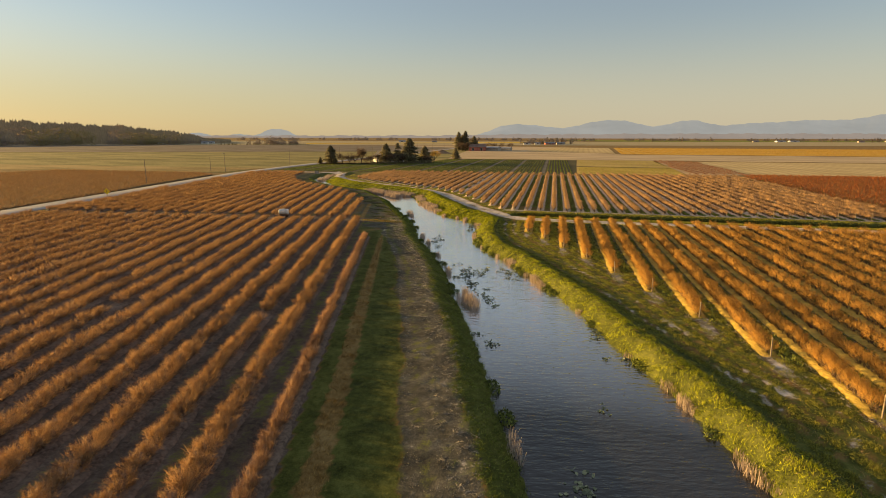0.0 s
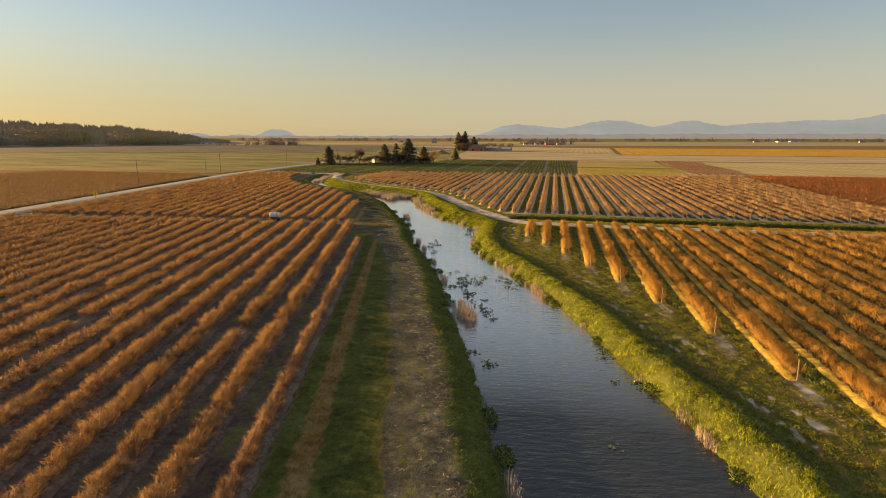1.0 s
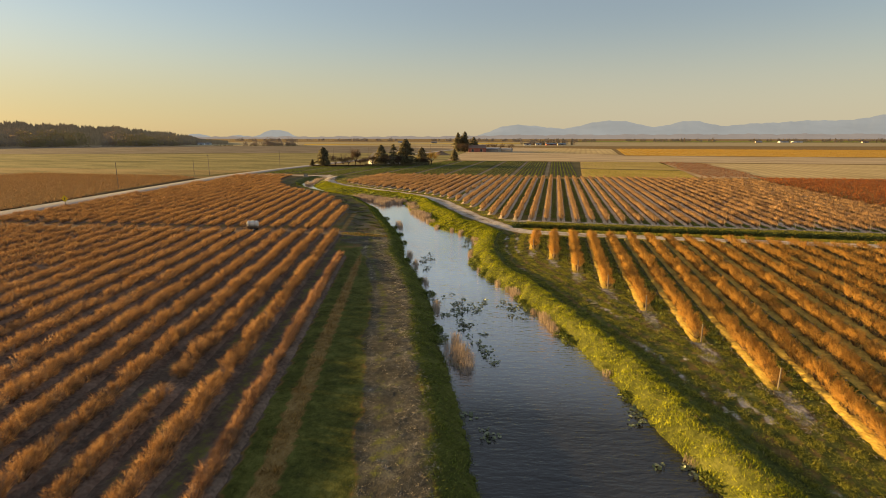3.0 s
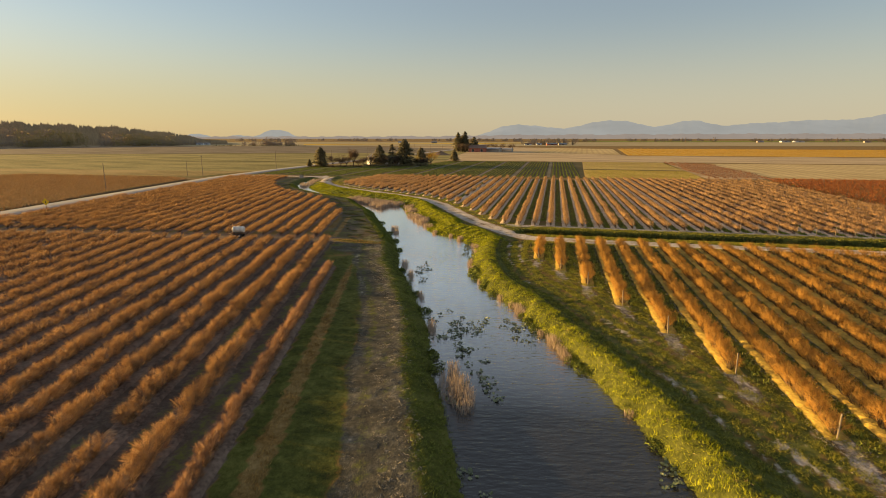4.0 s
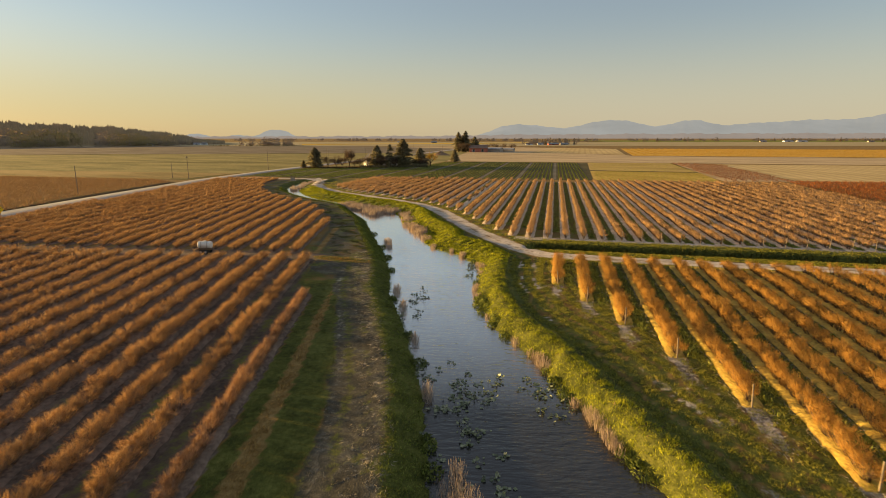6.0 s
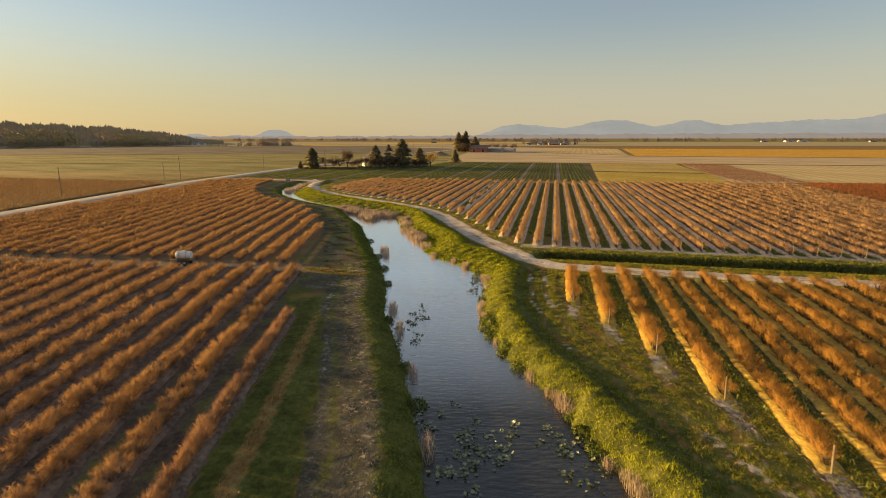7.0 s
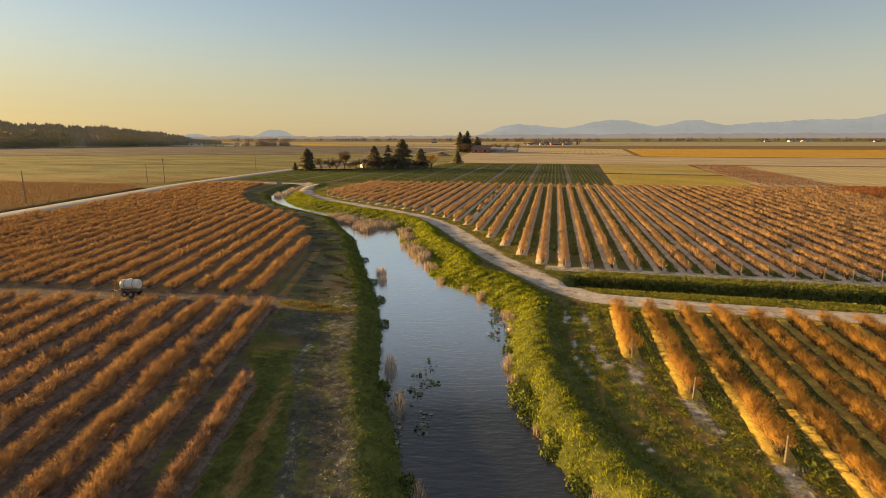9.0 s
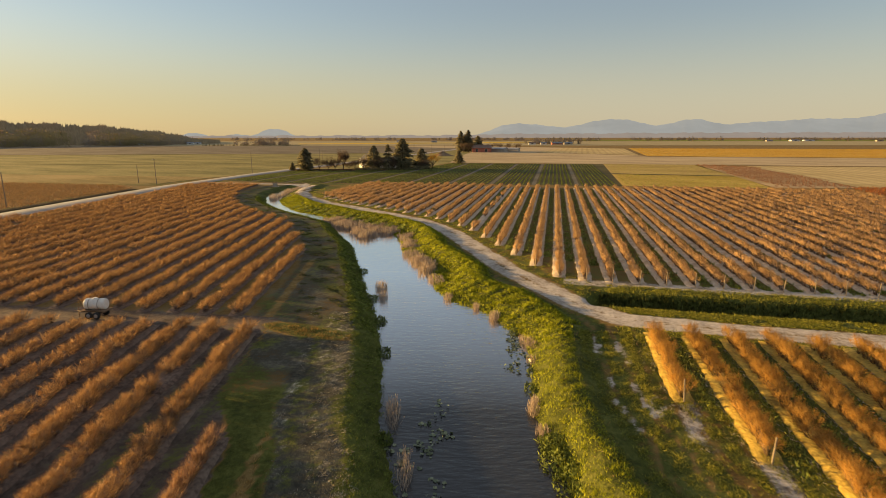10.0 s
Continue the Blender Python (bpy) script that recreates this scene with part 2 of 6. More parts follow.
M = {
    "ground": ground_material(),
    "water": water_material(),
    "twig": twigs("blueberry_twigs", (0.37, 0.19, 0.052), (0.54, 0.30, 0.082), (0.67, 0.41, 0.125)),
    "twig_a": twigs("blueberry_twigs_brown", (0.265, 0.137, 0.066), (0.42, 0.243, 0.11), (0.54, 0.346, 0.17), 0.16),
    "twig_edge": twigs("blueberry_twigs_edge", (0.295, 0.158, 0.088), (0.455, 0.268, 0.15), (0.58, 0.385, 0.235), 0.18),
    "twig_pale": twigs("blueberry_twigs_pale", (0.40, 0.245, 0.125), (0.55, 0.355, 0.19), (0.66, 0.46, 0.265)),
    "twig_red": twigs("blueberry_twigs_red", (0.30, 0.08, 0.032), (0.54, 0.165, 0.052), (0.66, 0.27, 0.09)),
    "cane_brown": twigs("berry_canes", (0.24, 0.11, 0.06), (0.40, 0.20, 0.11), (0.52, 0.30, 0.17)),
    "twig_gold": twigs("golden_twigs", (0.34, 0.19, 0.03), (0.60, 0.35, 0.055), (0.72, 0.45, 0.09)),
    "cane": plain("woody_cane", (0.09, 0.055, 0.035), (0.2, 0.13, 0.08), 20, 0.85, 0.3),
    "mulch": plain("sawdust_mulch", (0.23, 0.15, 0.04), (0.66, 0.475, 0.11), 5.0, 0.95, 0.9, 0.06, 0.1),
    "mulch_pale": plain("old_pale_mulch", (0.35, 0.27, 0.19), (0.72, 0.59, 0.44), 6.0, 0.95, 0.9, 0.06, 0.1),
    "berm_soil": plain("dark_berm_soil", (0.08, 0.055, 0.043), (0.25, 0.18, 0.135), 4.0, 0.95, 0.9, 0.06, 0.1),
    "post": plain("weathered_post", (0.2, 0.16, 0.11), (0.38, 0.31, 0.22), 9, 0.85, 0.3, 0.01),
    "pole": plain("pole_wood", (0.18, 0.14, 0.105), (0.30, 0.24, 0.18), 7, 0.85, 0.3, 0.01),
    "asphalt": plain("worn_asphalt", (0.25, 0.235, 0.21), (0.38, 0.36, 0.325), 3.0, 0.85, 0.2, 0.01),
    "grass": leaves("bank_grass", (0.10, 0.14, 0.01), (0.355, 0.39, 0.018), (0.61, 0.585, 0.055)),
    # the bank grass again, the left bank's shade put into its colour
    "grass_shade": leaves("shade_tinted_bank_grass", (0.075, 0.115, 0.018), (0.2, 0.25, 0.036), (0.37, 0.40, 0.085)),
    "grass_rough": leaves("rough_grass", (0.125, 0.145, 0.02), (0.34, 0.335, 0.045), (0.60, 0.52, 0.12)),
    "straw_grass": leaves("straw_grass", (0.24, 0.14, 0.04), (0.46, 0.29, 0.085), (0.62, 0.43, 0.15)),
    "straw_grey": leaves("grey_straw", (0.22, 0.2, 0.15), (0.40, 0.362, 0.28), (0.58, 0.53, 0.42), 0.1),
    "turf": leaves("aisle_turf", (0.045, 0.056, 0.013), (0.1, 0.114, 0.024), (0.2, 0.2, 0.048)),
    "grass_dry": leaves("dry_grass", (0.17, 0.105, 0.045), (0.39, 0.27, 0.125), (0.56, 0.44, 0.25)),
    "reed": leaves("dead_reeds", (0.26, 0.20, 0.155), (0.45, 0.355, 0.275), (0.62, 0.52, 0.42)),
    "leafy": leaves("waterside_leaves", (0.07, 0.10, 0.02), (0.155, 0.195, 0.035), (0.29, 0.315, 0.07)),
    "lily": lily_pads(),
    "crop": leaves("crop_leaves", (0.17, 0.215, 0.046), (0.265, 0.31, 0.066), (0.35, 0.375, 0.09)),
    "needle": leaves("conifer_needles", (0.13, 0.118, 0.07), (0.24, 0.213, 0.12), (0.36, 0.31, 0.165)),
    # far firs: haze put into the colour, much paler than the near needles
    "far_needle": leaves("hazed_forest_needles", (0.33, 0.245, 0.145), (0.395, 0.295, 0.175), (0.46, 0.345, 0.205), 0.04),
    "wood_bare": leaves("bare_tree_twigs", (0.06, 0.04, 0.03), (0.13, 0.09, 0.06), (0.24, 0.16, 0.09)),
    # bare twigs made paler, with the distance's haze in the colour
    "far_wood": leaves("hazed_tree_twigs", (0.25, 0.2, 0.155), (0.32, 0.255, 0.195), (0.39, 0.31, 0.23), 0.08),
    "bark": plain("bark", (0.05, 0.038, 0.028), (0.13, 0.1, 0.075), 6, 0.9, 0.5),
    "tank": plain("white_poly_tank", (0.62, 0.57, 0.5), (0.8, 0.77, 0.72), 2.5, 0.45, 0.05, 0.01, 0.4),
    "rust": plain("rusty_steel", (0.12, 0.06, 0.035), (0.3, 0.2, 0.12), 7, 0.75, 0.2, 0.005, 0.4),
    "rubber": plain("tyre_rubber", (0.02, 0.02, 0.02), (0.05, 0.048, 0.045), 12, 0.8, 0.2, 0.005),
    "rim": plain("rim_steel", (0.25, 0.23, 0.21), (0.45, 0.42, 0.4), 9, 0.5, 0.1, 0.004, 0.5, 0.6),
    "sign": plain("yellow_sign", (0.86, 0.52, 0.02), (0.92, 0.6, 0.03), 8, 0.5, 0.02, 0.002, 0.4),
    "black": plain("black_paint", (0.015, 0.015, 0.015), (0.03, 0.03, 0.03), 8, 0.6, 0.02, 0.002),
    "white_wall": plain("white_siding", (0.55, 0.55, 0.54), (0.75, 0.75, 0.73), 2, 0.7, 0.1, 0.01, 0.3, 0, (1, 1, 8)),
    "red_wall": plain("red_barn_boards", (0.32, 0.10, 0.07), (0.48, 0.17, 0.12), 2, 0.85, 0.2, 0.02, 0.2, 0, (6, 6, 0.5)),
    "roof_dark": plain("dark_roof", (0.035, 0.035, 0.04), (0.075, 0.075, 0.08), 1.5, 0.8, 0.1, 0.02, 0.2),
    "roof_grey": plain("grey_roof", (0.16, 0.165, 0.18), (0.3, 0.31, 0.33), 1.5, 0.6, 0.1, 0.02, 0.4),
    "roof_brown": plain("brown_roof", (0.17, 0.10, 0.075), (0.28, 0.18, 0.13), 1.5, 0.8, 0.1, 0.02),
    "glass": plain("dark_window", (0.02, 0.025, 0.03), (0.04, 0.045, 0.05), 3, 0.15, 0, 0, 0.5),
    "concrete": plain("concrete", (0.3, 0.26, 0.22), (0.46, 0.4, 0.34), 4, 0.9, 0.3),
    "green_field": field_material("green_crop_soil", (0.075, 0.066, 0.032), (0.12, 0.105, 0.05)),
    "dry_margin": field_material("dry_margin", (0.22, 0.165, 0.062), (0.37, 0.265, 0.11)),
    # budding trees below the forest, haze mixed into their colour too
    "far_spring": leaves("hazed_spring_leaves", (0.27, 0.215, 0.10), (0.32, 0.255, 0.115), (0.37, 0.295, 0.135), 0.02),
    "earth": plain("heaped_earth", (0.16, 0.10, 0.06), (0.30, 0.2, 0.125), 1.2, 0.95, 0.6, 0.15, 0.1),
    "ditch_weeds": field_material("ditch_weeds", (0.10, 0.095, 0.035), (0.17, 0.15, 0.06)),
    "dark_hem": field_material("dark_hem", (0.045, 0.032, 0.02), (0.09, 0.065, 0.035)),
    "lane": field_material("crop_lane", (0.13, 0.115, 0.085), (0.2, 0.18, 0.135)),
    "tan": field_material("tan_stubble", (0.38, 0.285, 0.165), (0.54, 0.415, 0.245)),
    "straw": field_material("straw_rows", (0.43, 0.32, 0.14), (0.60, 0.46, 0.225), 1.3, 5.5, (0.36, 0.25, 0.12), 0.4),
    "olive": field_material("olive_pasture", (0.17, 0.155, 0.058), (0.32, 0.265, 0.105)),
    "yellow_green": field_material("yellow_green_cover", (0.42, 0.28, 0.07), (0.58, 0.405, 0.11)),
    "ochre": field_material("ochre_cover", (0.36, 0.255, 0.09), (0.50, 0.36, 0.13)),
    "plough": field_material("ploughed_earth", (0.13, 0.108, 0.078), (0.23, 0.19, 0.135)),
    "far_brown": field_material("far_brown_fields", (0.32, 0.26, 0.14), (0.42, 0.34, 0.19)),
    "rasp_soil": field_material("cane_rows_soil", (0.36, 0.25, 0.13), (0.52, 0.37, 0.2)),
    "gold_soil": field_material("golden_rows", (0.52, 0.30, 0.055), (0.64, 0.39, 0.08)),
    "daffodil": field_material("yellow_flowers", (0.7, 0.45, 0.02), (0.8, 0.55, 0.04)),
    "spring_green": field_material("spring_green", (0.16, 0.19, 0.03), (0.24, 0.25, 0.05)),
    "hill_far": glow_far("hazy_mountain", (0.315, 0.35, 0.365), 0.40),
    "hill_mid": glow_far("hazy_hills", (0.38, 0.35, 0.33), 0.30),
}

# ---- building helpers ----
rng = np.random.default_rng(7)


def mesh_of(name, verts, faces, material, smooth=False):
    me = bpy.data.meshes.new(name)
    me.from_pydata([tuple(v) for v in verts], [], [tuple(f) for f in faces])
    me.materials.append(M[material] if isinstance(material, str) else material)
    if smooth:
        me.polygons.foreach_set("use_smooth", [True] * len(me.polygons))
    me.update()
    return me


def part(name, bm, material, parent=None, label=""):
    """Links a bmesh, or a mesh, as one mesh object, under a thing or a part."""
    if isinstance(bm, bmesh.types.BMesh):
        me = bpy.data.meshes.new(name)
        bm.to_mesh(me)
        bm.free()
        me.materials.append(M[material])
    else:
        me = bm
    ob = new(name, me)
    ob.parent = parent
    return tagged(ob, label) if label else ob


def box(bm, x0, x1, y0, y1, z0, z1, bevel=0.0, m=None):
    g = bmesh.ops.create_cube(bm, size=1.0)["verts"]
    t = Matrix.Translation(((x0 + x1) / 2, (y0 + y1) / 2, (z0 + z1) / 2)) @ Matrix.Diagonal((x1 - x0, y1 - y0, z1 - z0, 1))
    bmesh.ops.transform(bm, matrix=(m @ t if m else t), verts=g)
    if bevel:
        bmesh.ops.bevel(bm, geom=list({e for v in g for e in v.link_edges}), offset=bevel, segments=2, affect="EDGES")
    return bm


def tube(bm, p, q, r0, r1=None, n=8):
    """A round bar from p to q."""
    r1 = r0 if r1 is None else r1
    p, q = Vector(p), Vector(q)
    m = Matrix.Translation((p + q) / 2) @ (q - p).to_track_quat("Z", "Y").to_matrix().to_4x4()
    bmesh.ops.create_cone(bm, cap_ends=True, segments=n, radius1=r0, radius2=r1, depth=(q - p).length, matrix=m)
    return bm


def blades(base, tip, width):
    """Many thin blades at once: each a narrow quad from base to tip. Returns vertices and faces."""
    base, tip = np.asarray(base, float), np.asarray(tip, float)
    n = len(base)
    side = np.cross(tip - base, rng.normal(size=(n, 3)))
    side /= np.linalg.norm(side, axis=1)[:, None] + 1e-9
    w = (np.asarray(width) * np.ones(n))[:, None] * 0.5
    v = np.stack([base - side * w, base + side * w, tip + side * w * 0.45, tip - side * w * 0.45], 1).reshape(-1, 3)
    return v, np.arange(4 * n).reshape(n, 4)


def spikes(base, tip, width):
    """Many thin shoots at once: each a narrow triangle that runs out at its tip."""
    base, tip = np.asarray(base, float), np.asarray(tip, float)
    n = len(base)
    side = np.cross(tip - base, rng.normal(size=(n, 3)))
    side /= np.linalg.norm(side, axis=1)[:, None] + 1e-9
    w = (np.asarray(width) * np.ones(n))[:, None] * 0.5
    return np.stack([base - side * w, base + side * w, tip], 1).reshape(-1, 3), np.arange(3 * n).reshape(n, 3)


def join(chunks):
    vs, fs, k = [], [], 0
    for v, f in chunks:
        vs.append(v)
        fs.append(f + k)
        k += len(v)
    return np.concatenate(vs), np.concatenate(fs)


def soft_normals(v, f, centre, up=0.35, loose=0.25):
    """Foliage shades as the mass that it makes: normals point away from the plant's heart. Faces are wound to suit."""
    n = v - centre
    n = n / (np.linalg.norm(n, axis=1)[:, None] + 1e-6) + np.array([0, 0, up]) + rng.normal(0, loose, v.shape)
    n = n / (np.linalg.norm(n, axis=1)[:, None] + 1e-6)
    a, b, c = v[f[:, 0]], v[f[:, 1]], v[f[:, 2]]
    turn = np.einsum("ij,ij->i", np.cross(b - a, c - a), n[f].mean(1)) < 0
    f = f.copy()
    f[turn] = f[turn][:, ::-1]
    return n, f


def fast_mesh(name, v, f, material, normals=None, wood=None):
    """A mesh of quads (or triangles) from arrays."""
    me = bpy.data.meshes.new(name)
    k = f.shape[1]
    me.vertices.add(len(v))
    me.vertices.foreach_set("co", v.astype(np.float32).ravel())
    me.loops.add(f.size)
    me.loops.foreach_set("vertex_index", f.astype(np.int32).ravel())
    me.polygons.add(len(f))
    me.polygons.foreach_set("loop_start", np.arange(0, f.size, k, dtype=np.int32))
    me.materials.append(M[material] if isinstance(material, str) else material)
    if wood is not None:
        me.materials.append(M["cane"])
        me.polygons.foreach_set("material_index", wood)
    me.update()
    if normals is not None:
        me.polygons.foreach_set("use_smooth", np.ones(len(f), bool))
        me.attributes.new("custom_normal", "FLOAT_VECTOR", "POINT").data.foreach_set("vector", normals.astype(np.float32).ravel())
        me.update()
    return me


def to_line(px, py, line):
    """Distance from points to a polyline, and how far along it the nearest place lies."""
    best, along, run = np.full(px.shape, 1e9), np.zeros(px.shape), 0.0
    for (ax, ay), (bx, by) in zip(line[:-1], line[1:]):
        dx, dy = bx - ax, by - ay
        ll = dx * dx + dy * dy
        t = np.clip(((px - ax) * dx + (py - ay) * dy) / ll, 0, 1)
        d = np.hypot(px - ax - t * dx, py - ay - t * dy)
        nearer = d < best
        best = np.where(nearer, d, best)
        along = np.where(nearer, run + t * math.sqrt(ll), along)
        run += math.sqrt(ll)
    return best, along


def inside(px, py, poly):
    c = np.zeros(px.shape, bool)
    for (ax, ay), (bx, by) in zip(poly, poly[1:] + poly[:1]):
        if ay != by:
            c ^= ((ay > py) != (by > py)) & (px < (bx - ax) * (py - ay) / (by - ay) + ax)
    return c


def ease(a, b, x):
    t = np.clip((x - a) / (b - a), 0, 1)
    return t * t * (3 - 2 * t)


def wobble(x, y, s=1.0, seed=0.0):
    """Smooth unevenness from a few sine waves."""
    return (np.sin(x * 1.31 * s + 1.7 * np.sin(y * 0.83 * s + seed)) + np.sin(y * 1.73 * s + 1.3 * np.sin(x * 1.07 * s + 2.1 + seed)) + 0.6 * np.sin((x * 2.9 + y * 3.3) * s + seed)) / 2.6


# ---- the plan ----
WATER = -0.95
BANK_L = [(20, -40), (7, 0), (1.8, 15), (-1, 23.3), (-2.3, 27.5), (-3.6, 30.8), (-4.7, 35), (-7, 42.8), (-9.2, 48.9), (-11.7, 55.4), (-14.4, 64.4), (-17.1, 70.9), (-20.5, 78.9), (-24.2, 86.4), (-26.4, 93.2), (-28.5, 98.6), (-32.2, 107), (-37, 116.6), (-42.3, 127.3), (-46.1, 135.4), (-52.8, 145.2), (-59, 155.2), (-64, 159.2), (-70.8, 164.2), (-80.3, 172.3), (-90.1, 183.4), (-96.5, 195), (-100.3, 207), (-101.8, 220)]
BANK_R = [(32, -40), (18.5, 0), (13.9, 15), (10.5, 26), (8.0, 35), (6.2, 39.6), (3.8, 45.8), (1.9, 51.7), (-0.7, 57.9), (-2.4, 61), (-5.1, 66.8), (-7.6, 72.3), (-11.1, 77.8), (-12.9, 82), (-14.1, 86), (-15.1, 89.3), (-15.5, 93), (-15.9, 97), (-16.8, 102.4), (-19.2, 105.6), (-21.6, 109.2), (-25.4, 111.6), (-28, 115.3), (-29.5, 120.8), (-34.7, 129.4), (-37.4, 133.3), (-38.9, 138.2), (-42, 145), (-45.2, 150), (-53, 156.6), (-60.4, 160.3), (-65.2, 164.4), (-69.6, 167.8), (-73.4, 169.9), (-77.7, 173.9), (-84, 181.2), (-89.4, 189.2), (-92.6, 196.8), (-96.6, 208), (-98.2, 220)]
TRACK = [(200, 108), (58.2, 106.2), (10.9, 105.6), (-1.6, 105.9), (-8.6, 106.7), (-10.9, 108.8), (-13.6, 112), (-16.9, 117), (-20.6, 122.8), (-25.6, 132.4), (-32.5, 146.2), (-40.6, 157), (-48.5, 163.6), (-57.2, 169.8), (-70, 178.4), (-80.8, 188.9), (-87.7, 199), (-92.3, 209.8), (-95.5, 219.5), (-101.5, 223.6), (-116, 223.4), (-139.9, 223.4)]
ROAD = [(-77, -100), (-101, 20), (-114.3, 85.3), (-139, 207.5), (-142.8, 258.3), (-143.5, 315.5), (-141.5, 706.6)]
FAR_POLES = [(-183.6, 414.5, 5.7), (-156.3, 420.5, 7.7), (-131.9, 468.2, 9.9), (-118.9, 471.0, 9.4), (-114.0, 496.8, 8.4)]
TILT_C, TILT_A, TILT_NEAR, STEP_C, STEP_A = -0.026, -0.283, -0.295, 2.88, 3.1


def canal(px, py):
    """Distance outside the left and right water's edge (negative: in the water), and which side."""
    dl, _ = to_line(px, py, BANK_L)
    dr, _ = to_line(px, py, BANK_R)
    wet = inside(px, py, BANK_L + BANK_R[::-1])
    return dl, dr, wet


def dyke_width(py):
    """From the water to the crest of the dyke right of the canal."""
    return np.interp(py, [30, 50, 70, 80, 90, 97, 105, 118, 165], [1.7, 1.5, 1.7, 1.8, 2.3, 2.3, 3.3, 4.8, 5.2])


def strip_comb(d, x, y):
    """Streaks of the rough strip behind the dyke, drawn out along it, from -1 to 1."""
    return 0.6 * np.sin(4.1 * d + 0.9 * np.sin(0.13 * y) + 0.5 * wobble(x, y, 0.5)) + 0.4 * np.sin(9.7 * d + 1.4 * np.sin(0.21 * y + 1.0) + 0.6 * wobble(x, y, 0.8, 2.0))


def height(px, py):
    px, py = np.asarray(px, float), np.asarray(py, float)
    dl, dr, wet = canal(px, py)
    n = wobble(px, py, 0.9)
    near = np.minimum(dl, dr)
    fine = wobble(px, py, 2.6, 1.0) * 0.06 * np.clip(6 - near, 0, 1)
    dl2, dr2 = np.maximum(dl + 0.28 * n, 0), np.maximum(dr + 0.28 * n, 0)
    left = WATER + (0 - WATER) * ease(-0.08, 2.4, dl2) ** 0.8
    lift, w = 0.38 + 0.08 * ease(104, 116, py), dyke_width(py)
    shelf = 2.0 * ease(112, 122, py) * (1 - ease(160, 175, py))
    right = WATER + (lift - WATER) * (0.08 * ease(-0.08, 0.5, dr2) + 0.92 * ease(shelf - 0.08, w, dr2) ** 0.8) - lift * ease(w + 0.1, w + 1.7, dr2)
    fine = fine + (dr < dl) * 0.1 * (wobble(px, py, 1.9, 3.0) + 0.9 * wobble(px, py, 4.1, 1.0)) * np.clip(1.6 * (w + 0.5 - dr2), 0, 1)
    z = np.where(dl < dr, left, right) + fine
    z = np.where(wet, WATER - 0.1 - np.minimum(1.0, near * 0.45), z)
    # the side ditch along the farm track
    yd = 112.7 + 0.012 * np.maximum(px, 0)
    ditch = np.clip(1 - np.abs(py - yd) / 2.7, 0, 1) * ease(-12.0, -9.5, px)
    z = z - 1.5 * ease(0, 0.55, ditch)
    return z


# ---- ground: one sheet to the horizon ----
def spaced(cuts):
    out = [np.arange(a, b, s) for a, b, s in cuts]
    return np.concatenate(out)


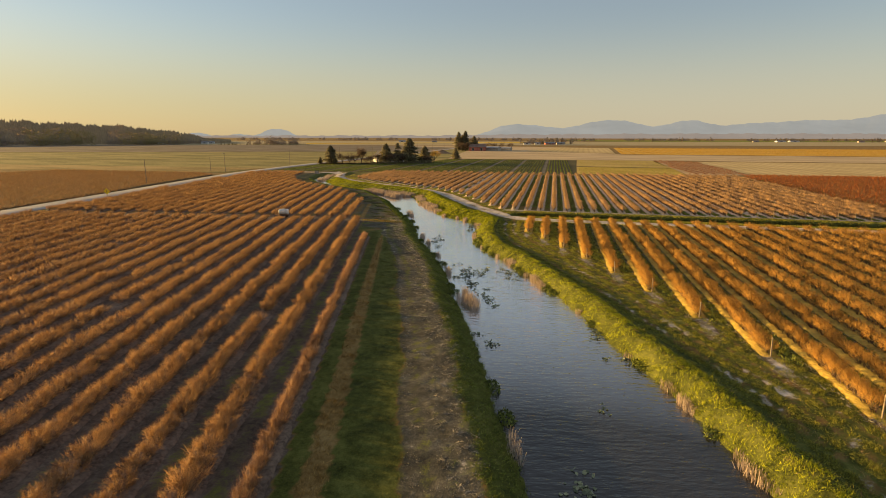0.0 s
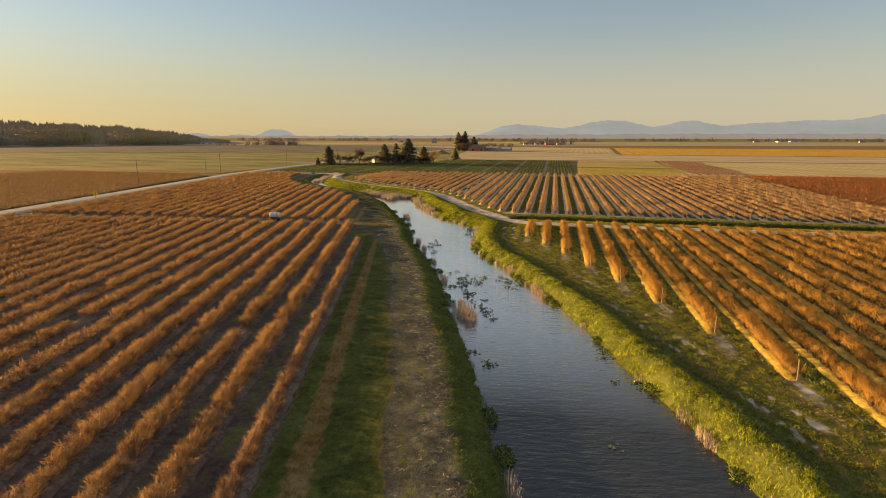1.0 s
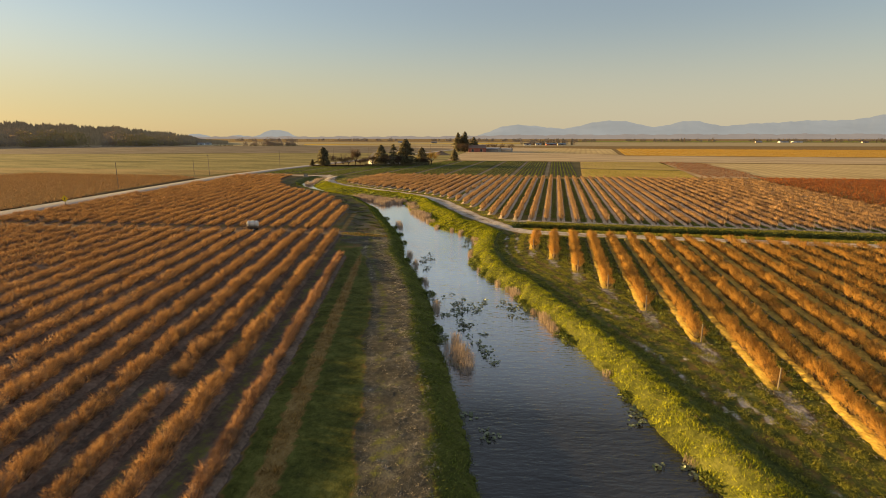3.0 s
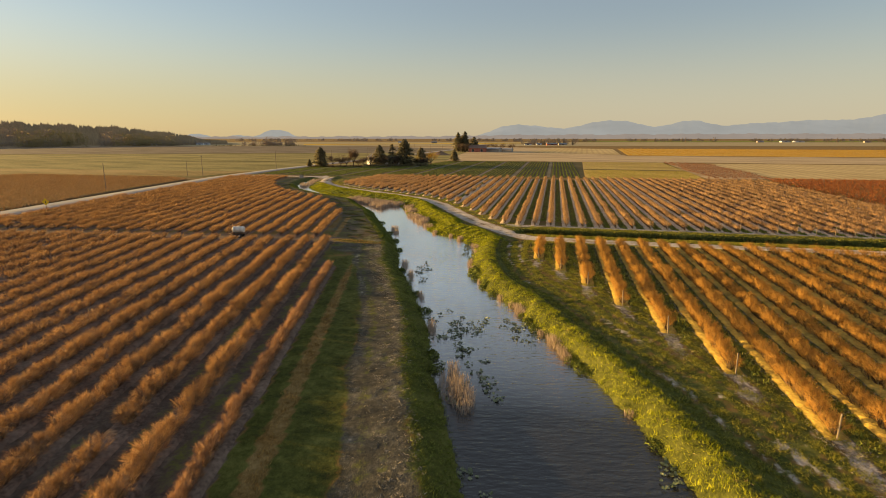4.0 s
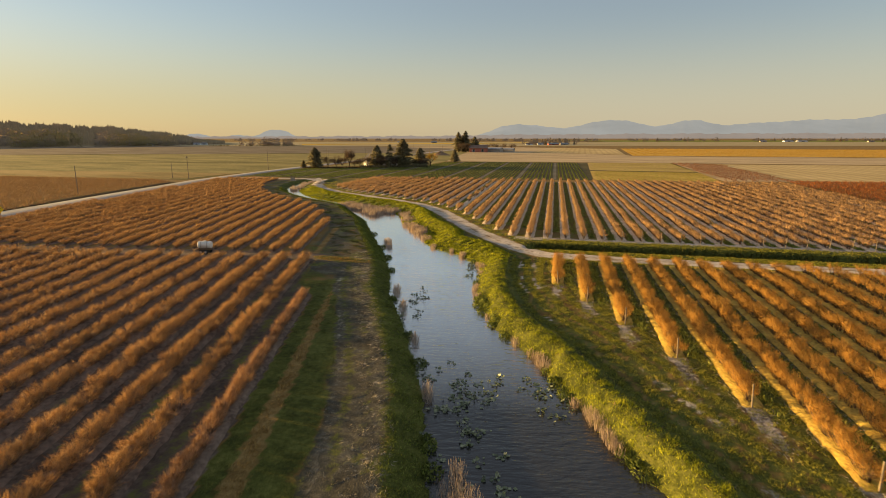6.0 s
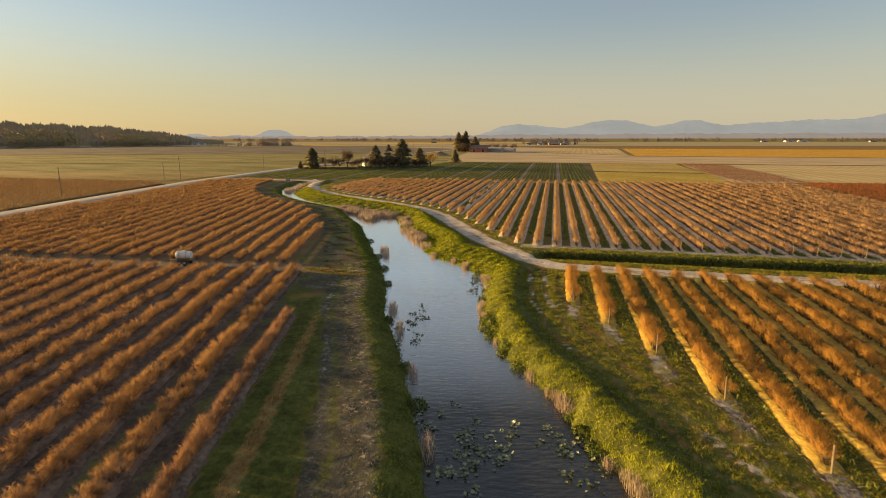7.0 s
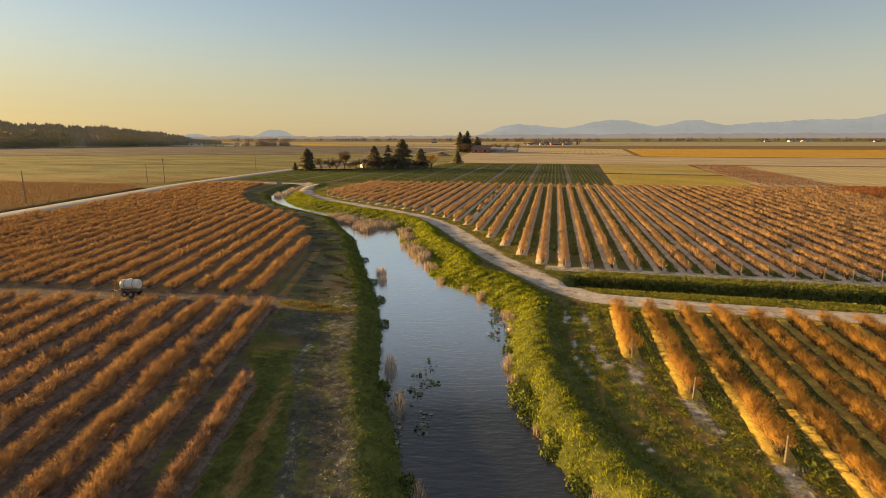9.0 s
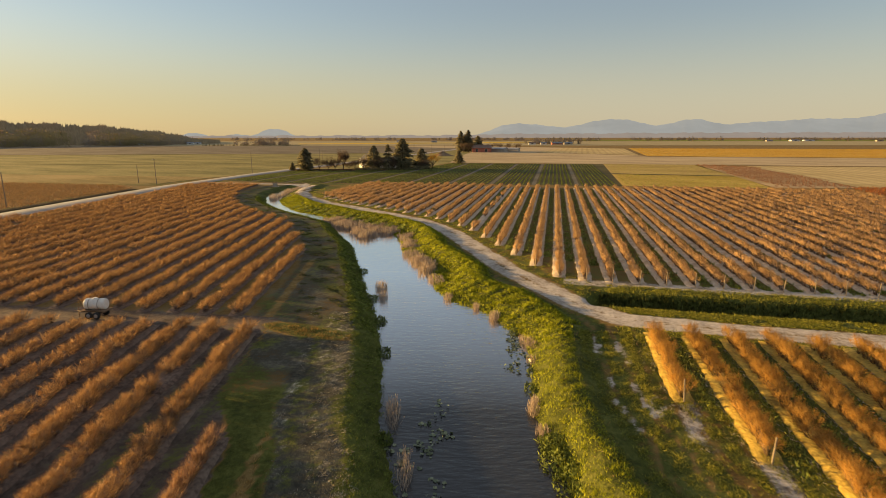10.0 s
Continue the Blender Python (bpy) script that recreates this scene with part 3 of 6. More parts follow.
def ground():
    far = [300, 360, 450, 600, 800, 1100, 1500, 2100, 3000, 4800]
    xs = np.concatenate([-np.array(far[::-1]), spaced([(-280, -140, 12), (-140, -62, 1.5), (-62, 28, 0.42), (28, 90, 1.4), (90, 280, 14)]), far])
    ys = np.concatenate([[-4800, -2500, -1200, -600, -300, -150], spaced([(-100, 8, 4), (8, 128, 0.45), (128, 232, 1.15), (232, 300, 8)]), far])
    X, Y = np.meshgrid(xs, ys)
    Z = height(X, Y)
    v = np.stack([X, Y, Z], -1).reshape(-1, 3)
    nx, ny = len(xs), len(ys)
    i = (np.arange(ny - 1)[:, None] * nx + np.arange(nx - 1)[None]).ravel()
    f = np.stack([i, i + 1, i + nx + 1, i + nx], 1)
    me = fast_mesh("ground", v, f, "ground")
    me.polygons.foreach_set("use_smooth", np.ones(len(f), bool))
    x, y = X.ravel(), Y.ravel()
    dl, dr, wet = canal(x, y)
    on_left = dl < dr
    dt, _ = to_line(x, y, TRACK)
    droad, _ = to_line(x, y, ROAD)
    gravel = np.zeros(len(x))
    near = (y > -60) & (y < 232)
    # left: bank grass, mown dry verge with wheel marks, green strip, then the field
    wob = 0.35 * wobble(x, y, 0.45, 0.7) + 0.15 * wobble(x, y, 1.7, 2.0)

    def band(d, a, b, soft=0.7):
        return ease(a - soft, a + soft, d) * (1 - ease(b - soft, b + soft, d))

    L = (on_left & near) * 1.0
    d = dl + wob
    u = x - TILT_NEAR * y                                   # across the rows
    verge = band(d, 2.9, 6.3, 0.35)
    inner = ease(6.75, 7.05, -u - 0.15 * wob - 2.7 * ease(80, 87, y))  # the cultivated soil of the rows
    worn = ease(82, 92, y)                                 # wheels turn in here
    half_strip = np.interp(y, [20, 50, 66, 78, 84], [0.62, 0.55, 0.42, 0.3, 0.0])
    strip = (1 - ease(half_strip - 0.15, half_strip + 0.2, np.abs(u + 5.05 + 0.25 * wob))) * (y < 86)
    green = (1 - inner) * (1 - strip) * ease(5.9, 6.7, d)
    aisle = np.abs(((-7.85 - u) / STEP_A) % 1 - 0.5)        # 0 in the middle of an aisle
    weedy = inner * (1 - ease(0.12, 0.3, aisle)) * np.interp(-u, [7, 10, 14, 20, 30], [0.34, 0.5, 0.4, 0.3, 0.16])
    ds = dl + 0.08 * wobble(x, y, 0.3, 1.0)
    comb_l = strip_comb(1.15 * ds + 0.6, x, y)             # wheels and mower leave streaks along the bank
    lush = L * (0.95 * band(d, -2, 2.1, 0.5) + (0.40 + 0.3 * wobble(x, y, 0.8, 5.0)) * band(d, 2.1, 2.9, 0.3) + (np.interp(y, [50, 80], [0.27, 0.38]) + 0.2 * comb_l + 0.08 * wobble(x, y, 0.8, 5.0) + 0.14 * np.exp(-((ds - 4.9) / 0.35) ** 2)) * verge + (0.86 - 0.48 * worn + (0.1 + 0.16 * worn) * wobble(x, y, 0.9, 1.0)) * green + weedy)
    dry = L * (0.98 * band(d, 2.2, 6.3, 0.35) + 0.72 * worn * green)
    soil = L * 0.96 * inner
    pale = np.exp(-((ds - 3.1) / 0.25) ** 2) + 0.75 * np.exp(-((ds - 4.0) / 0.25) ** 2) + 0.8 * np.exp(-((ds - 5.8) / 0.3) ** 2) + 0.7 * worn * np.exp(-((ds - 7.9) / 0.3) ** 2)
    # the verge pales with y: sunlight reaching it is put in as gravel
    gravel += L * (y < 100) * (np.interp(y, [40, 65, 90], [0.34, 0.18, 0.12]) * np.clip(pale - 0.25 * comb_l * verge, 0, 1) + np.interp(y, [45, 65, 90], [0.0, 0.18, 0.25]) * verge + 0.36 * np.exp(-((u + 6.95 - 0.1 * wob) / 0.14) ** 2) * (y < 92) * ease(-0.2, 0.6, wobble(x, y, 0.5, 2.0)))
    beyond = L * ease(97, 101, y + 0.1 * (-36 - x)) * band(d, 2.6, 1e6, 0.5)
    line = np.exp(-((u + 10.3) / 0.35) ** 2) * (y < 122)
    tilled = ease(11.0, 12.0, -u) * ease(7.0, 8.0, dl)
    lush, dry, soil = lush * (1 - beyond) + (0.44 + 0.2 * wobble(x, y, 0.4, 2.0) - 0.35 * line - 0.14 * tilled) * beyond, dry * (1 - beyond) + (0.66 - 0.6 * line - 0.3 * tilled) * beyond, soil * (1 - beyond) + (0.34 - 0.34 * line) * beyond
    # right: the dyke and the rough strip behind it
    R = (~on_left & near) * 1.0
    d = dr + wob - dyke_width(y)                           # behind the dyke's crest
    comb = strip_comb(d, x, y)
    lush += R * (0.95 * band(d, -9, 1.9, 0.5) + (0.66 + 0.34 * comb) * band(d, 1.9, 8.0, 0.8) + np.interp(y, [112, 118.5, 120], [0.8, 0.7, 0.46]) * band(d, 8.0, 1e6, 1.2))
    dry += R * (y < 104) * 0.25 * band(d, 2.4, 8.0, 0.8)
    soil += R * (0.25 * band(d, 2.4, 8.0, 1.0) + np.where(y > 112, 0.2, 0.55) * band(d, 8.0, 1e6, 1.0))
    broken = ease(-0.4, 0.5, wobble(x, y, 0.33, 4.0) + 0.5 * wobble(x, y, 1.1, 1.0))
    gravel += R * (y < 102) * broken * (0.5 * np.exp(-((d - 2.7) / 0.4) ** 2) + 0.5 * np.exp(-((d - 4.7) / 0.45) ** 2) + 0.5 * ease(0.15, 0.8, -comb) * band(d, 2.6, 8.5, 0.6))
    # worn trails running out from the rows' ends
    k_row = np.round((16.45 - (x - TILT_C * y)) / 2.9)
    off = np.abs(16.45 - 2.9 * k_row - (x - TILT_C * y) + 0.5 * wob)
    y_end = 42.6 + 8.35 * k_row - 0.19 * k_row ** 2
    trail = R * (k_row > -8) * (k_row < 8) * (1 - ease(0.35, 0.95, off)) * ease(-7.0, -3.0, y - y_end) * (1 - ease(-0.5, 1.0, y - y_end)) * (d > 3.0)
    lush, soil = lush * (1 - 0.8 * trail), np.maximum(soil, 0.8 * trail)
    gravel = np.maximum(gravel, 0.58 * trail)
    # leafy middles of the aisles
    leafy = R * (y < 103) * (y > y_end) * ease(0.75, 1.0, off)
    lush, soil = lush * (1 - leafy) + 0.72 * leafy, soil * (1 - leafy) + 0.4 * leafy
    # the ditch, the track and the headlands
    yd = 112.7 + 0.012 * np.maximum(x, 0)
    at_ditch = (x > -12) * (1 - ease(2.5, 3.2, np.abs(y - yd)))
    lush = np.maximum(lush, at_ditch)
    dry, soil = dry * (1 - at_ditch), soil * (1 - at_ditch)
    gravel = np.maximum(gravel, R * (x > -14) * 0.62 * (1 - ease(0.6, 2.2, np.abs(y - yd - 5.9 + wob))))
    rut = np.minimum(np.abs(dt - 0.95), 2.0)
    on_track = 1 - ease(1.6, 2.5, dt + wob)
    gravel = np.maximum(gravel, on_track * (1.0 - 0.52 * ease(0.3, 0.8, rut)))
    lush, soil = lush * (1 - on_track) + 0.34 * on_track * ease(0.4, 0.9, rut), soil * (1 - on_track)
    side = ease(1.6, 2.4, dt) * (1 - ease(3.0, 4.6, dt)) * (x < -10)
    dry = np.maximum(dry, 0.5 * side)
    # the lane across the left field, with its worn patches
    ylane = 98.4 + 0.1 * (x + 42)
    lane = on_left * (1 - ease(1.0, 1.9, np.abs(y - ylane))) * ease(-37, -40, x)
    lush = lush * (1 - lane) + lane * 0.24
    dry = dry * (1 - lane) + lane * 0.24
    soil = soil * (1 - lane) + lane * 0.9
    # short grass where the lane meets the verge, its sunlit streak painted in yellow
    straw = on_left * (1 - ease(0.75, 1.15, np.hypot((x + 34.6) / 4.8, (y - 97.6 + 0.14 * (x + 34.6)) / 1.3)))
    lush, dry, soil, gravel = lush * (1 - straw) + 0.66 * straw, dry * (1 - straw), soil * (1 - straw), gravel * (1 - straw) + 0.2 * straw
    # verges of the road
    verge = (droad < 9) & (droad > 3) & (y < 260)
    lush = np.where(verge, 0.55, lush)
    dry = np.where(verge, 0.5, dry)
    soil = np.where(wet & (np.minimum(dl, dr) > 1.0), 1.0, soil)
    gone = ~near
    for a in (lush, dry, gravel, soil):
        a[gone] = 0
    att = me.color_attributes.new("zone", "FLOAT_COLOR", "POINT")
    att.data.foreach_set("color", np.stack([lush, dry, gravel, soil], 1).astype(np.float32).ravel())
    return tagged(new("ground", me), "flat farmland with grassy canal banks and dark soil", "ground", "", "structure")


ground()


def canal_water():
    """The water's sheet, carried a little into both banks."""
    rows = []
    for k in range(141):
        out = []
        for line, shift in ((BANK_L, -1.4), (BANK_R, 1.4)):
            seg = np.hypot(*np.diff(np.array(line), axis=0).T)
            cum = np.concatenate([[0], np.cumsum(seg)])
            s = cum[-1] * k / 140
            p = np.array([np.interp(s, cum, [q[0] for q in line]), np.interp(s, cum, [q[1] for q in line])])
            q = np.array([np.interp(s + 2, cum, [q[0] for q in line]), np.interp(s + 2, cum, [q[1] for q in line])])
            d = q - p
            d = d / (np.hypot(*d) + 1e-6)
            out.append(p + np.array([d[1], -d[0]]) * shift)
        rows.append(out)
    v = [(p[0], p[1], WATER) for r in rows for p in r]
    f = [(2 * i, 2 * i + 1, 2 * i + 3, 2 * i + 2) for i in range(140)]
    tagged(new("water", mesh_of("water", v, f, "water")), "dark rippled water of the drainage canal", "water", "", "structure")


canal_water()


def ribbon(line, half, z, material, name, step=4.0, ragged=0.0):
    pts = np.array(line, float)
    cum = np.concatenate([[0], np.cumsum(np.hypot(*np.diff(pts, axis=0).T))])
    s = np.arange(0, cum[-1], step)
    x, y = np.interp(s, cum, pts[:, 0]), np.interp(s, cum, pts[:, 1])
    dx, dy = np.gradient(x), np.gradient(y)
    n = np.hypot(dx, dy)
    v, f = [], []
    for i in range(len(s)):
        nx, ny = dy[i] / n[i], -dx[i] / n[i]
        for k, (o, dz) in enumerate(((-half - 0.5, -0.15), (-half, 0), (0, 0.05), (half, 0), (half + 0.5, -0.15))):
            w = o + ragged * math.sin(s[i] * 0.7 + k) * (abs(o) > 0)
            v.append((x[i] + nx * w, y[i] + ny * w, z + dz))
        if i:
            f += [(5 * i - 5 + k, 5 * i - 4 + k, 5 * i + 1 + k, 5 * i + k) for k in range(4)]
    return new(name, mesh_of(name, v, f, material, True))


tagged(ribbon(ROAD, 3.1, 0.16, "asphalt", "road"), "grey worn asphalt country road between the fields", "road", "", "structure")


tagged(ribbon([(x - 6.4, y) for x, y in ((-105, 40), (-114.3, 85.3), (-126.5, 146), (-137.5, 200))], 1.5, 0.05, "dark_hem", "roadside_strip", 4.0, 0.4), "dark strip along the road", "ditch", "", "structure")


def field(name, poly, material, z, label):
    me = mesh_of(name, [(x, y, z) for x, y in poly], [tuple(range(len(poly)))], material)
    return tagged(new(name, me), label, "field", "", "structure")


field("field_green", [(-136.3, 232.6), (-109.2, 227.4), (-51.9, 237.1), (3.2, 240.7), (4.7, 377.5), (-81.5, 372.1), (-86.3, 309.6), (-138.8, 287)], "green_field", 0.02, "dark soil of the green row-crop field")
field("field_cover", [(3.6, 241.6), (48.3, 244.8), (51.1, 294.1), (4, 297.9)], "yellow_green", 0.02, "yellow-green cover crop")
field("field_ochre", [(4, 302.7), (51, 298.7), (55.2, 386), (5.2, 379.2)], "ochre", 0.02, "ochre dry cover crop")
field("field_edge", [(4, 298), (51, 294.3), (51, 298.6), (4, 302.6)], "green_field", 0.02, "dark line between two cover crops")
field("field_canes", [(49.2, 245.1), (74.6, 250.6), (76.8, 362.2), (53.4, 384.5)], "rasp_soil", 0.02, "brown soil between rows of berry canes")


def far(depth, slope):
    """A place far ahead: metres along the valley's long view, and its sideways slope."""
    lat = depth * slope
    return (-4 - 0.223 * depth + 0.975 * lat, 25.8 + 0.975 * depth + 0.223 * lat)


field("field_straw", [(75.5, 254), (500, 262), (520, 396), (77.5, 376)], "straw", 0.02, "straw-coloured field with faint drilled lines")
field("field_tan", [(-84, 378), (560, 400), (700, 502), (46, 500), (-101, 520)], "tan", 0.07, "tan stubble field")
field("field_gold", [(45, 508), (1200, 520), (1500, 800), (57, 770)], "gold_soil", 0.12, "golden bush field far off")
field("field_pale", [(-45, 585), (41, 525), (50, 752), (-20, 790)], "straw", 0.16, "pale stubble field far off")
field("field_olive", [(-900, 60), (-300, 202), (-158, 209), (-149.5, 214), (-147.5, 262), (-147, 330), (-147, 541), (-313, 477), (-478, 412), (-900, 245)], "olive", 0.02, "olive green pasture beside the road")
field("field_plough", [(-900, 248), (-478, 415), (-313, 480), (-147, 545), (-142, 720), far(850, -0.1), far(960, -0.42), far(900, -0.52), far(760, -0.83), far(560, -1.25)], "plough", 0.07, "bare grey-brown ploughed field")
field("field_pasture", [(-133, 300), (-86, 330), (-84, 377), (-101, 521), (-110, 600), (-137, 700)], "olive", 0.03, "olive pasture beyond the farmhouse")
field("field_stubble", [(-101.5, 523), (45, 502), (41, 523), (-45, 583), (-20, 790), far(870, 0.02), far(850, -0.1), (-137, 704), (-109, 600)], "tan", 0.05, "brown stubble round the red barn")
field("field_brown", [far(880, -0.5), far(900, 1.0), far(1500, 1.0), far(1500, -0.5)], "far_brown", 0.25, "far brown fields")
field("field_flowers", [far(1015, -0.26), far(1135, 0.02), far(1250, 0.15), far(1330, 0.15), far(1200, 0.02), far(1070, -0.26)], "daffodil", 0.6, "far strip of yellow flowers")
field("field_spring", [far(1500, 0.3), far(1480, 1.0), far(1900, 1.0), far(1900, 0.2)], "spring_green", 0.7, "far strip of fresh green grass")
field("ditch_line", [(-900, 243), (-478, 410.5), (-313, 475.5), (-147, 539.5), (-147, 545), (-313, 481), (-478, 416), (-900, 249)], "ditch_weeds", 0.14, "dark weedy ditch between two far fields")
field("ditch_line", [(-700, 188), (-313, 300), (-149, 352), (-149, 355), (-313, 303), (-700, 191)], "ditch_weeds", 0.1, "dark weedy line across the pasture")
field("dry_margin", [(-600, 100), (-300, 203), (-158, 210), (-150, 218), (-149, 246), (-313, 236), (-600, 160)], "dry_margin", 0.08, "dry golden margin of the pasture")


def earth_heap(x, y, r, h):
    v, f = [], []
    for i in range(9):
        for k in range(28):
            a = 2 * math.pi * k / 28
            q = i / 8
            rr = r * q * (1 + 0.14 * math.sin(3 * a + 1) + 0.06 * math.sin(7 * a))
            v.append((1.7 * rr * math.cos(a), rr * math.sin(a), h * (1 - q) ** 1.1 * (1 + 0.15 * math.sin(5 * a + 4 * q)) - 0.05))
    for i in range(8):
        for k in range(28):
            f.append((28 * i + k, 28 * i + (k + 1) % 28, 28 * i + 28 + (k + 1) % 28, 28 * i + 28 + k))
    ob = new("earth_heap", mesh_of("earth_heap", v, f, "earth", True))
    ob.matrix_world = pose(x, y, 0.06, 0, 0, 14)
    tagged(ob, "low heap of bare brown earth in the stubble", "earth heap")


earth_heap(-113.5, 486, 5.0, 3.2)


# ---- blueberry rows ----
def bush_shoots(h, r, n, w, long, loose, low):
    """One leafless bush: a fan of old stems from the foot, and the fine shoots that rise from them."""
    m = 24
    a = rng.uniform(0, 2 * math.pi, m)
    q = np.sqrt(rng.uniform(0.03, 1, m))
    foot = np.stack([0.1 * np.cos(a), 0.22 * np.sin(a), np.full(m, -0.05)], 1)
    head = np.stack([0.8 * r * q * np.cos(a), 0.54 * rng.uniform(-1.2, 1.2, m), h * (low + 0.32 - 0.2 * q ** 2) * rng.uniform(0.8, 1.2, m)], 1)
    k = rng.integers(0, m, n)
    s = rng.uniform(0.0, 1.0, n)[:, None] ** 0.6
    start = low * h / np.maximum(head[k, 2:3], 0.1)
    s = np.clip(0.85 * start + (1.05 - 0.85 * start) * s, 0.2, 1.05)
    p = foot[k] + (head[k] - foot[k]) * s + rng.normal(0, 0.07, (n, 3))
    out = head[k] - foot[k]
    out = out / np.linalg.norm(out, axis=1)[:, None] * np.array([1.3, 0.7, 0.5]) + np.array([0, 0, 0.62]) + rng.normal(0, loose, (n, 3))
    out /= np.linalg.norm(out, axis=1)[:, None]
    ln = long * rng.uniform(0.45, 1.3, n)[:, None] ** 1.2
    tip = p + out * ln
    top = h * (1.0 + rng.normal(0, 0.05, n)) * (1 - 0.25 * np.clip(np.abs(tip[:, 0]) / r, 0, 1.3) ** 2)
    tip[:, 2] = np.where(tip[:, 2] > top, top - 0.12 * (tip[:, 2] - top), tip[:, 2])
    return spikes(p, tip, w * rng.uniform(0.7, 1.4, n)), spikes(foot, head, np.full(m, 0.05))


BUSH_GAP = 0.92
# shoots, their width and length
LOD = {"near": (880, 0.0124, 0.36), "mid": (330, 0.022, 0.38), "low": (168, 0.04, 0.38), "far": (94, 0.06, 0.38), "coarse": (24, 0.11, 0.5)}


def bush(lod, h, r, loose, low):
    """One bush, standing at the origin: vertices, faces, normals, and which faces are old stems."""
    n, w, long = LOD[lod]
    hh, rr = h * rng.uniform(0.89, 1.08), r * rng.uniform(0.9, 1.1)
    shoots, wood = bush_shoots(hh, rr, n, w, long, loose, low)
    v, f = join([shoots, wood])
    heart = np.stack([np.zeros(len(v)), 0.75 * v[:, 1], np.full(len(v), 0.42 * h)], 1)
    nv, f = soft_normals(v, f, heart, 0.25, 0.45)
    return v + np.array([0, 0, 0.1]), f, nv, (np.arange(len(f)) >= n).astype(np.int32)


KINDS = {"right": ("twig", 1.62, 0.84, 0.55, 0.34), "beyond": ("twig_pale", 1.54, 0.58, 0.5, 0.34), "left": ("twig_a", 1.36, 0.92, 0.6, 0.24), "edge": ("twig_edge", 1.15, 0.55, 0.4, 0.2)}
RAW, SINGLE = {}, {}
for kind, (mat_name, h0, r0, loose, low) in KINDS.items():
    for lod in LOD:
        RAW[kind, lod] = [bush(lod, h0, r0, loose, low) for _ in range(12)]
        SINGLE[kind, lod] = [fast_mesh("bush", v, f, mat_name, n, wood) for v, f, n, wood in RAW[kind, lod]]


def berm_mesh(length, half, high, material, step=0.9):
    n = max(3, int(length / step))
    v, f = [], []
    for i in range(n + 1):
        y = length * i / n
        end = min(1, i * step * 0.6, (n - i) * step * 0.6)
        for k, (o, z) in enumerate(((-1, -0.06), (-0.74, 0.86), (0, 1.0), (0.74, 0.86), (1, -0.06))):
            v.append((o * half * rng.uniform(0.86, 1.14), y, (z * high * rng.uniform(0.8, 1.15)) * max(end, 0.1) if z > 0 else z))
        if i:
            f += [(5 * i - 5 + k, 5 * i - 4 + k, 5 * i + 1 + k, 5 * i + k) for k in range(4)]
    return mesh_of("berm", v, f, material, True)


def post_mesh():
    bm = bmesh.new()
    bmesh.ops.create_cone(bm, cap_ends=True, segments=8, radius1=0.055, radius2=0.045, depth=1.7, matrix=Matrix.Translation((0, 0, 0.72)))
    bmesh.ops.bevel(bm, geom=[e for e in bm.edges if all(v.co.z > 1.5 for v in e.verts)], offset=0.015, segments=1, affect="EDGES")
    me = bpy.data.meshes.new("end_post")
    bm.to_mesh(me)
    bm.free()
    me.materials.append(M["post"])
    return me


POST = post_mesh()


def blueberry_row(x0, tilt, y0, y1, kind, lods, berm, label, group, posts=(True, False), gaps=0.0, single=lambda y: True):
    """A row of bushes on its berm: x = x0 + tilt * y, from y0 to y1. lods: the detail as a function of the plan's y;
    single: where the bushes are parts of their own; the far rest is joined."""
    turn = math.atan2(-tilt, 1.0)
    length = (y1 - y0) / math.cos(turn)
    row = new("blueberry_row")
    row.matrix_world = pose(x0 + tilt * y0, y0, 0, 0, 0, math.degrees(turn))
    tagged(row, label, "bush row", group)
    part("berm", berm_mesh(length + 0.9, *berm), None, row).location.y = -0.45
    rest, rest_n, rest_w, missing = [], [], [], 0
    vigour = rng.uniform(0, 6.3)
    for s in np.arange(0.5, length - 0.2, BUSH_GAP):
        y = y0 + s * math.cos(turn)
        if missing or rng.random() < gaps:
            missing = missing - 1 if missing else int(rng.integers(0, 2))
            continue
        lod = lods(y)
        k = int(rng.integers(12))
        size = (1 + 0.08 * math.sin(s * 0.33 + vigour) + 0.07 * math.sin(s * 1.1 + 2 * vigour)) * rng.uniform(0.84, 1.12)
        wide = rng.uniform(0.86, 1.14)
        at, spin = (rng.normal(0, 0.05), s + rng.normal(0, 0.08)), rng.normal(0, 0.1) + math.pi * int(rng.integers(2))
        if single(y):
            ob = part("bush", SINGLE[kind, lod][k], None, row)
            ob.matrix_basis = pose(at[0], at[1], 0, 0, 0, math.degrees(spin)) @ Matrix.Diagonal((wide, wide * 1.25, size, 1))
        else:
            v, f, nv, wood = RAW[kind, lod][k]
            rest_w.append(wood)
            c, q = math.cos(spin), math.sin(spin)
            vx, vy = v[:, 0] * wide, v[:, 1] * wide * 1.25
            rest.append((np.stack([vx * c - vy * q + at[0], vx * q + vy * c + at[1], v[:, 2] * size], 1), f))
            rest_n.append(np.stack([nv[:, 0] * c - nv[:, 1] * q, nv[:, 0] * q + nv[:, 1] * c, nv[:, 2]], 1))
    if rest:
        tagged(part("bush_mass", fast_mesh("bush_mass", *join(rest), KINDS[kind][0], np.concatenate(rest_n), np.concatenate(rest_w)), None, row), "", "", "", "stuff")
    for want, y in zip(posts, (-0.35, length + 0.35)):
        if want:
            p = part("end_post", POST, None, row, "weathered wooden end post")
            p.matrix_basis = pose(rng.normal(0, 0.04), y, 0, rng.normal(0, 2), rng.normal(0, 2), rng.uniform(0, 90))
    return row


LAB_B = "orange leafless blueberry bushes on a sawdust-mulched berm"
LAB_A = "tan leafless blueberry bushes on a dark soil berm"
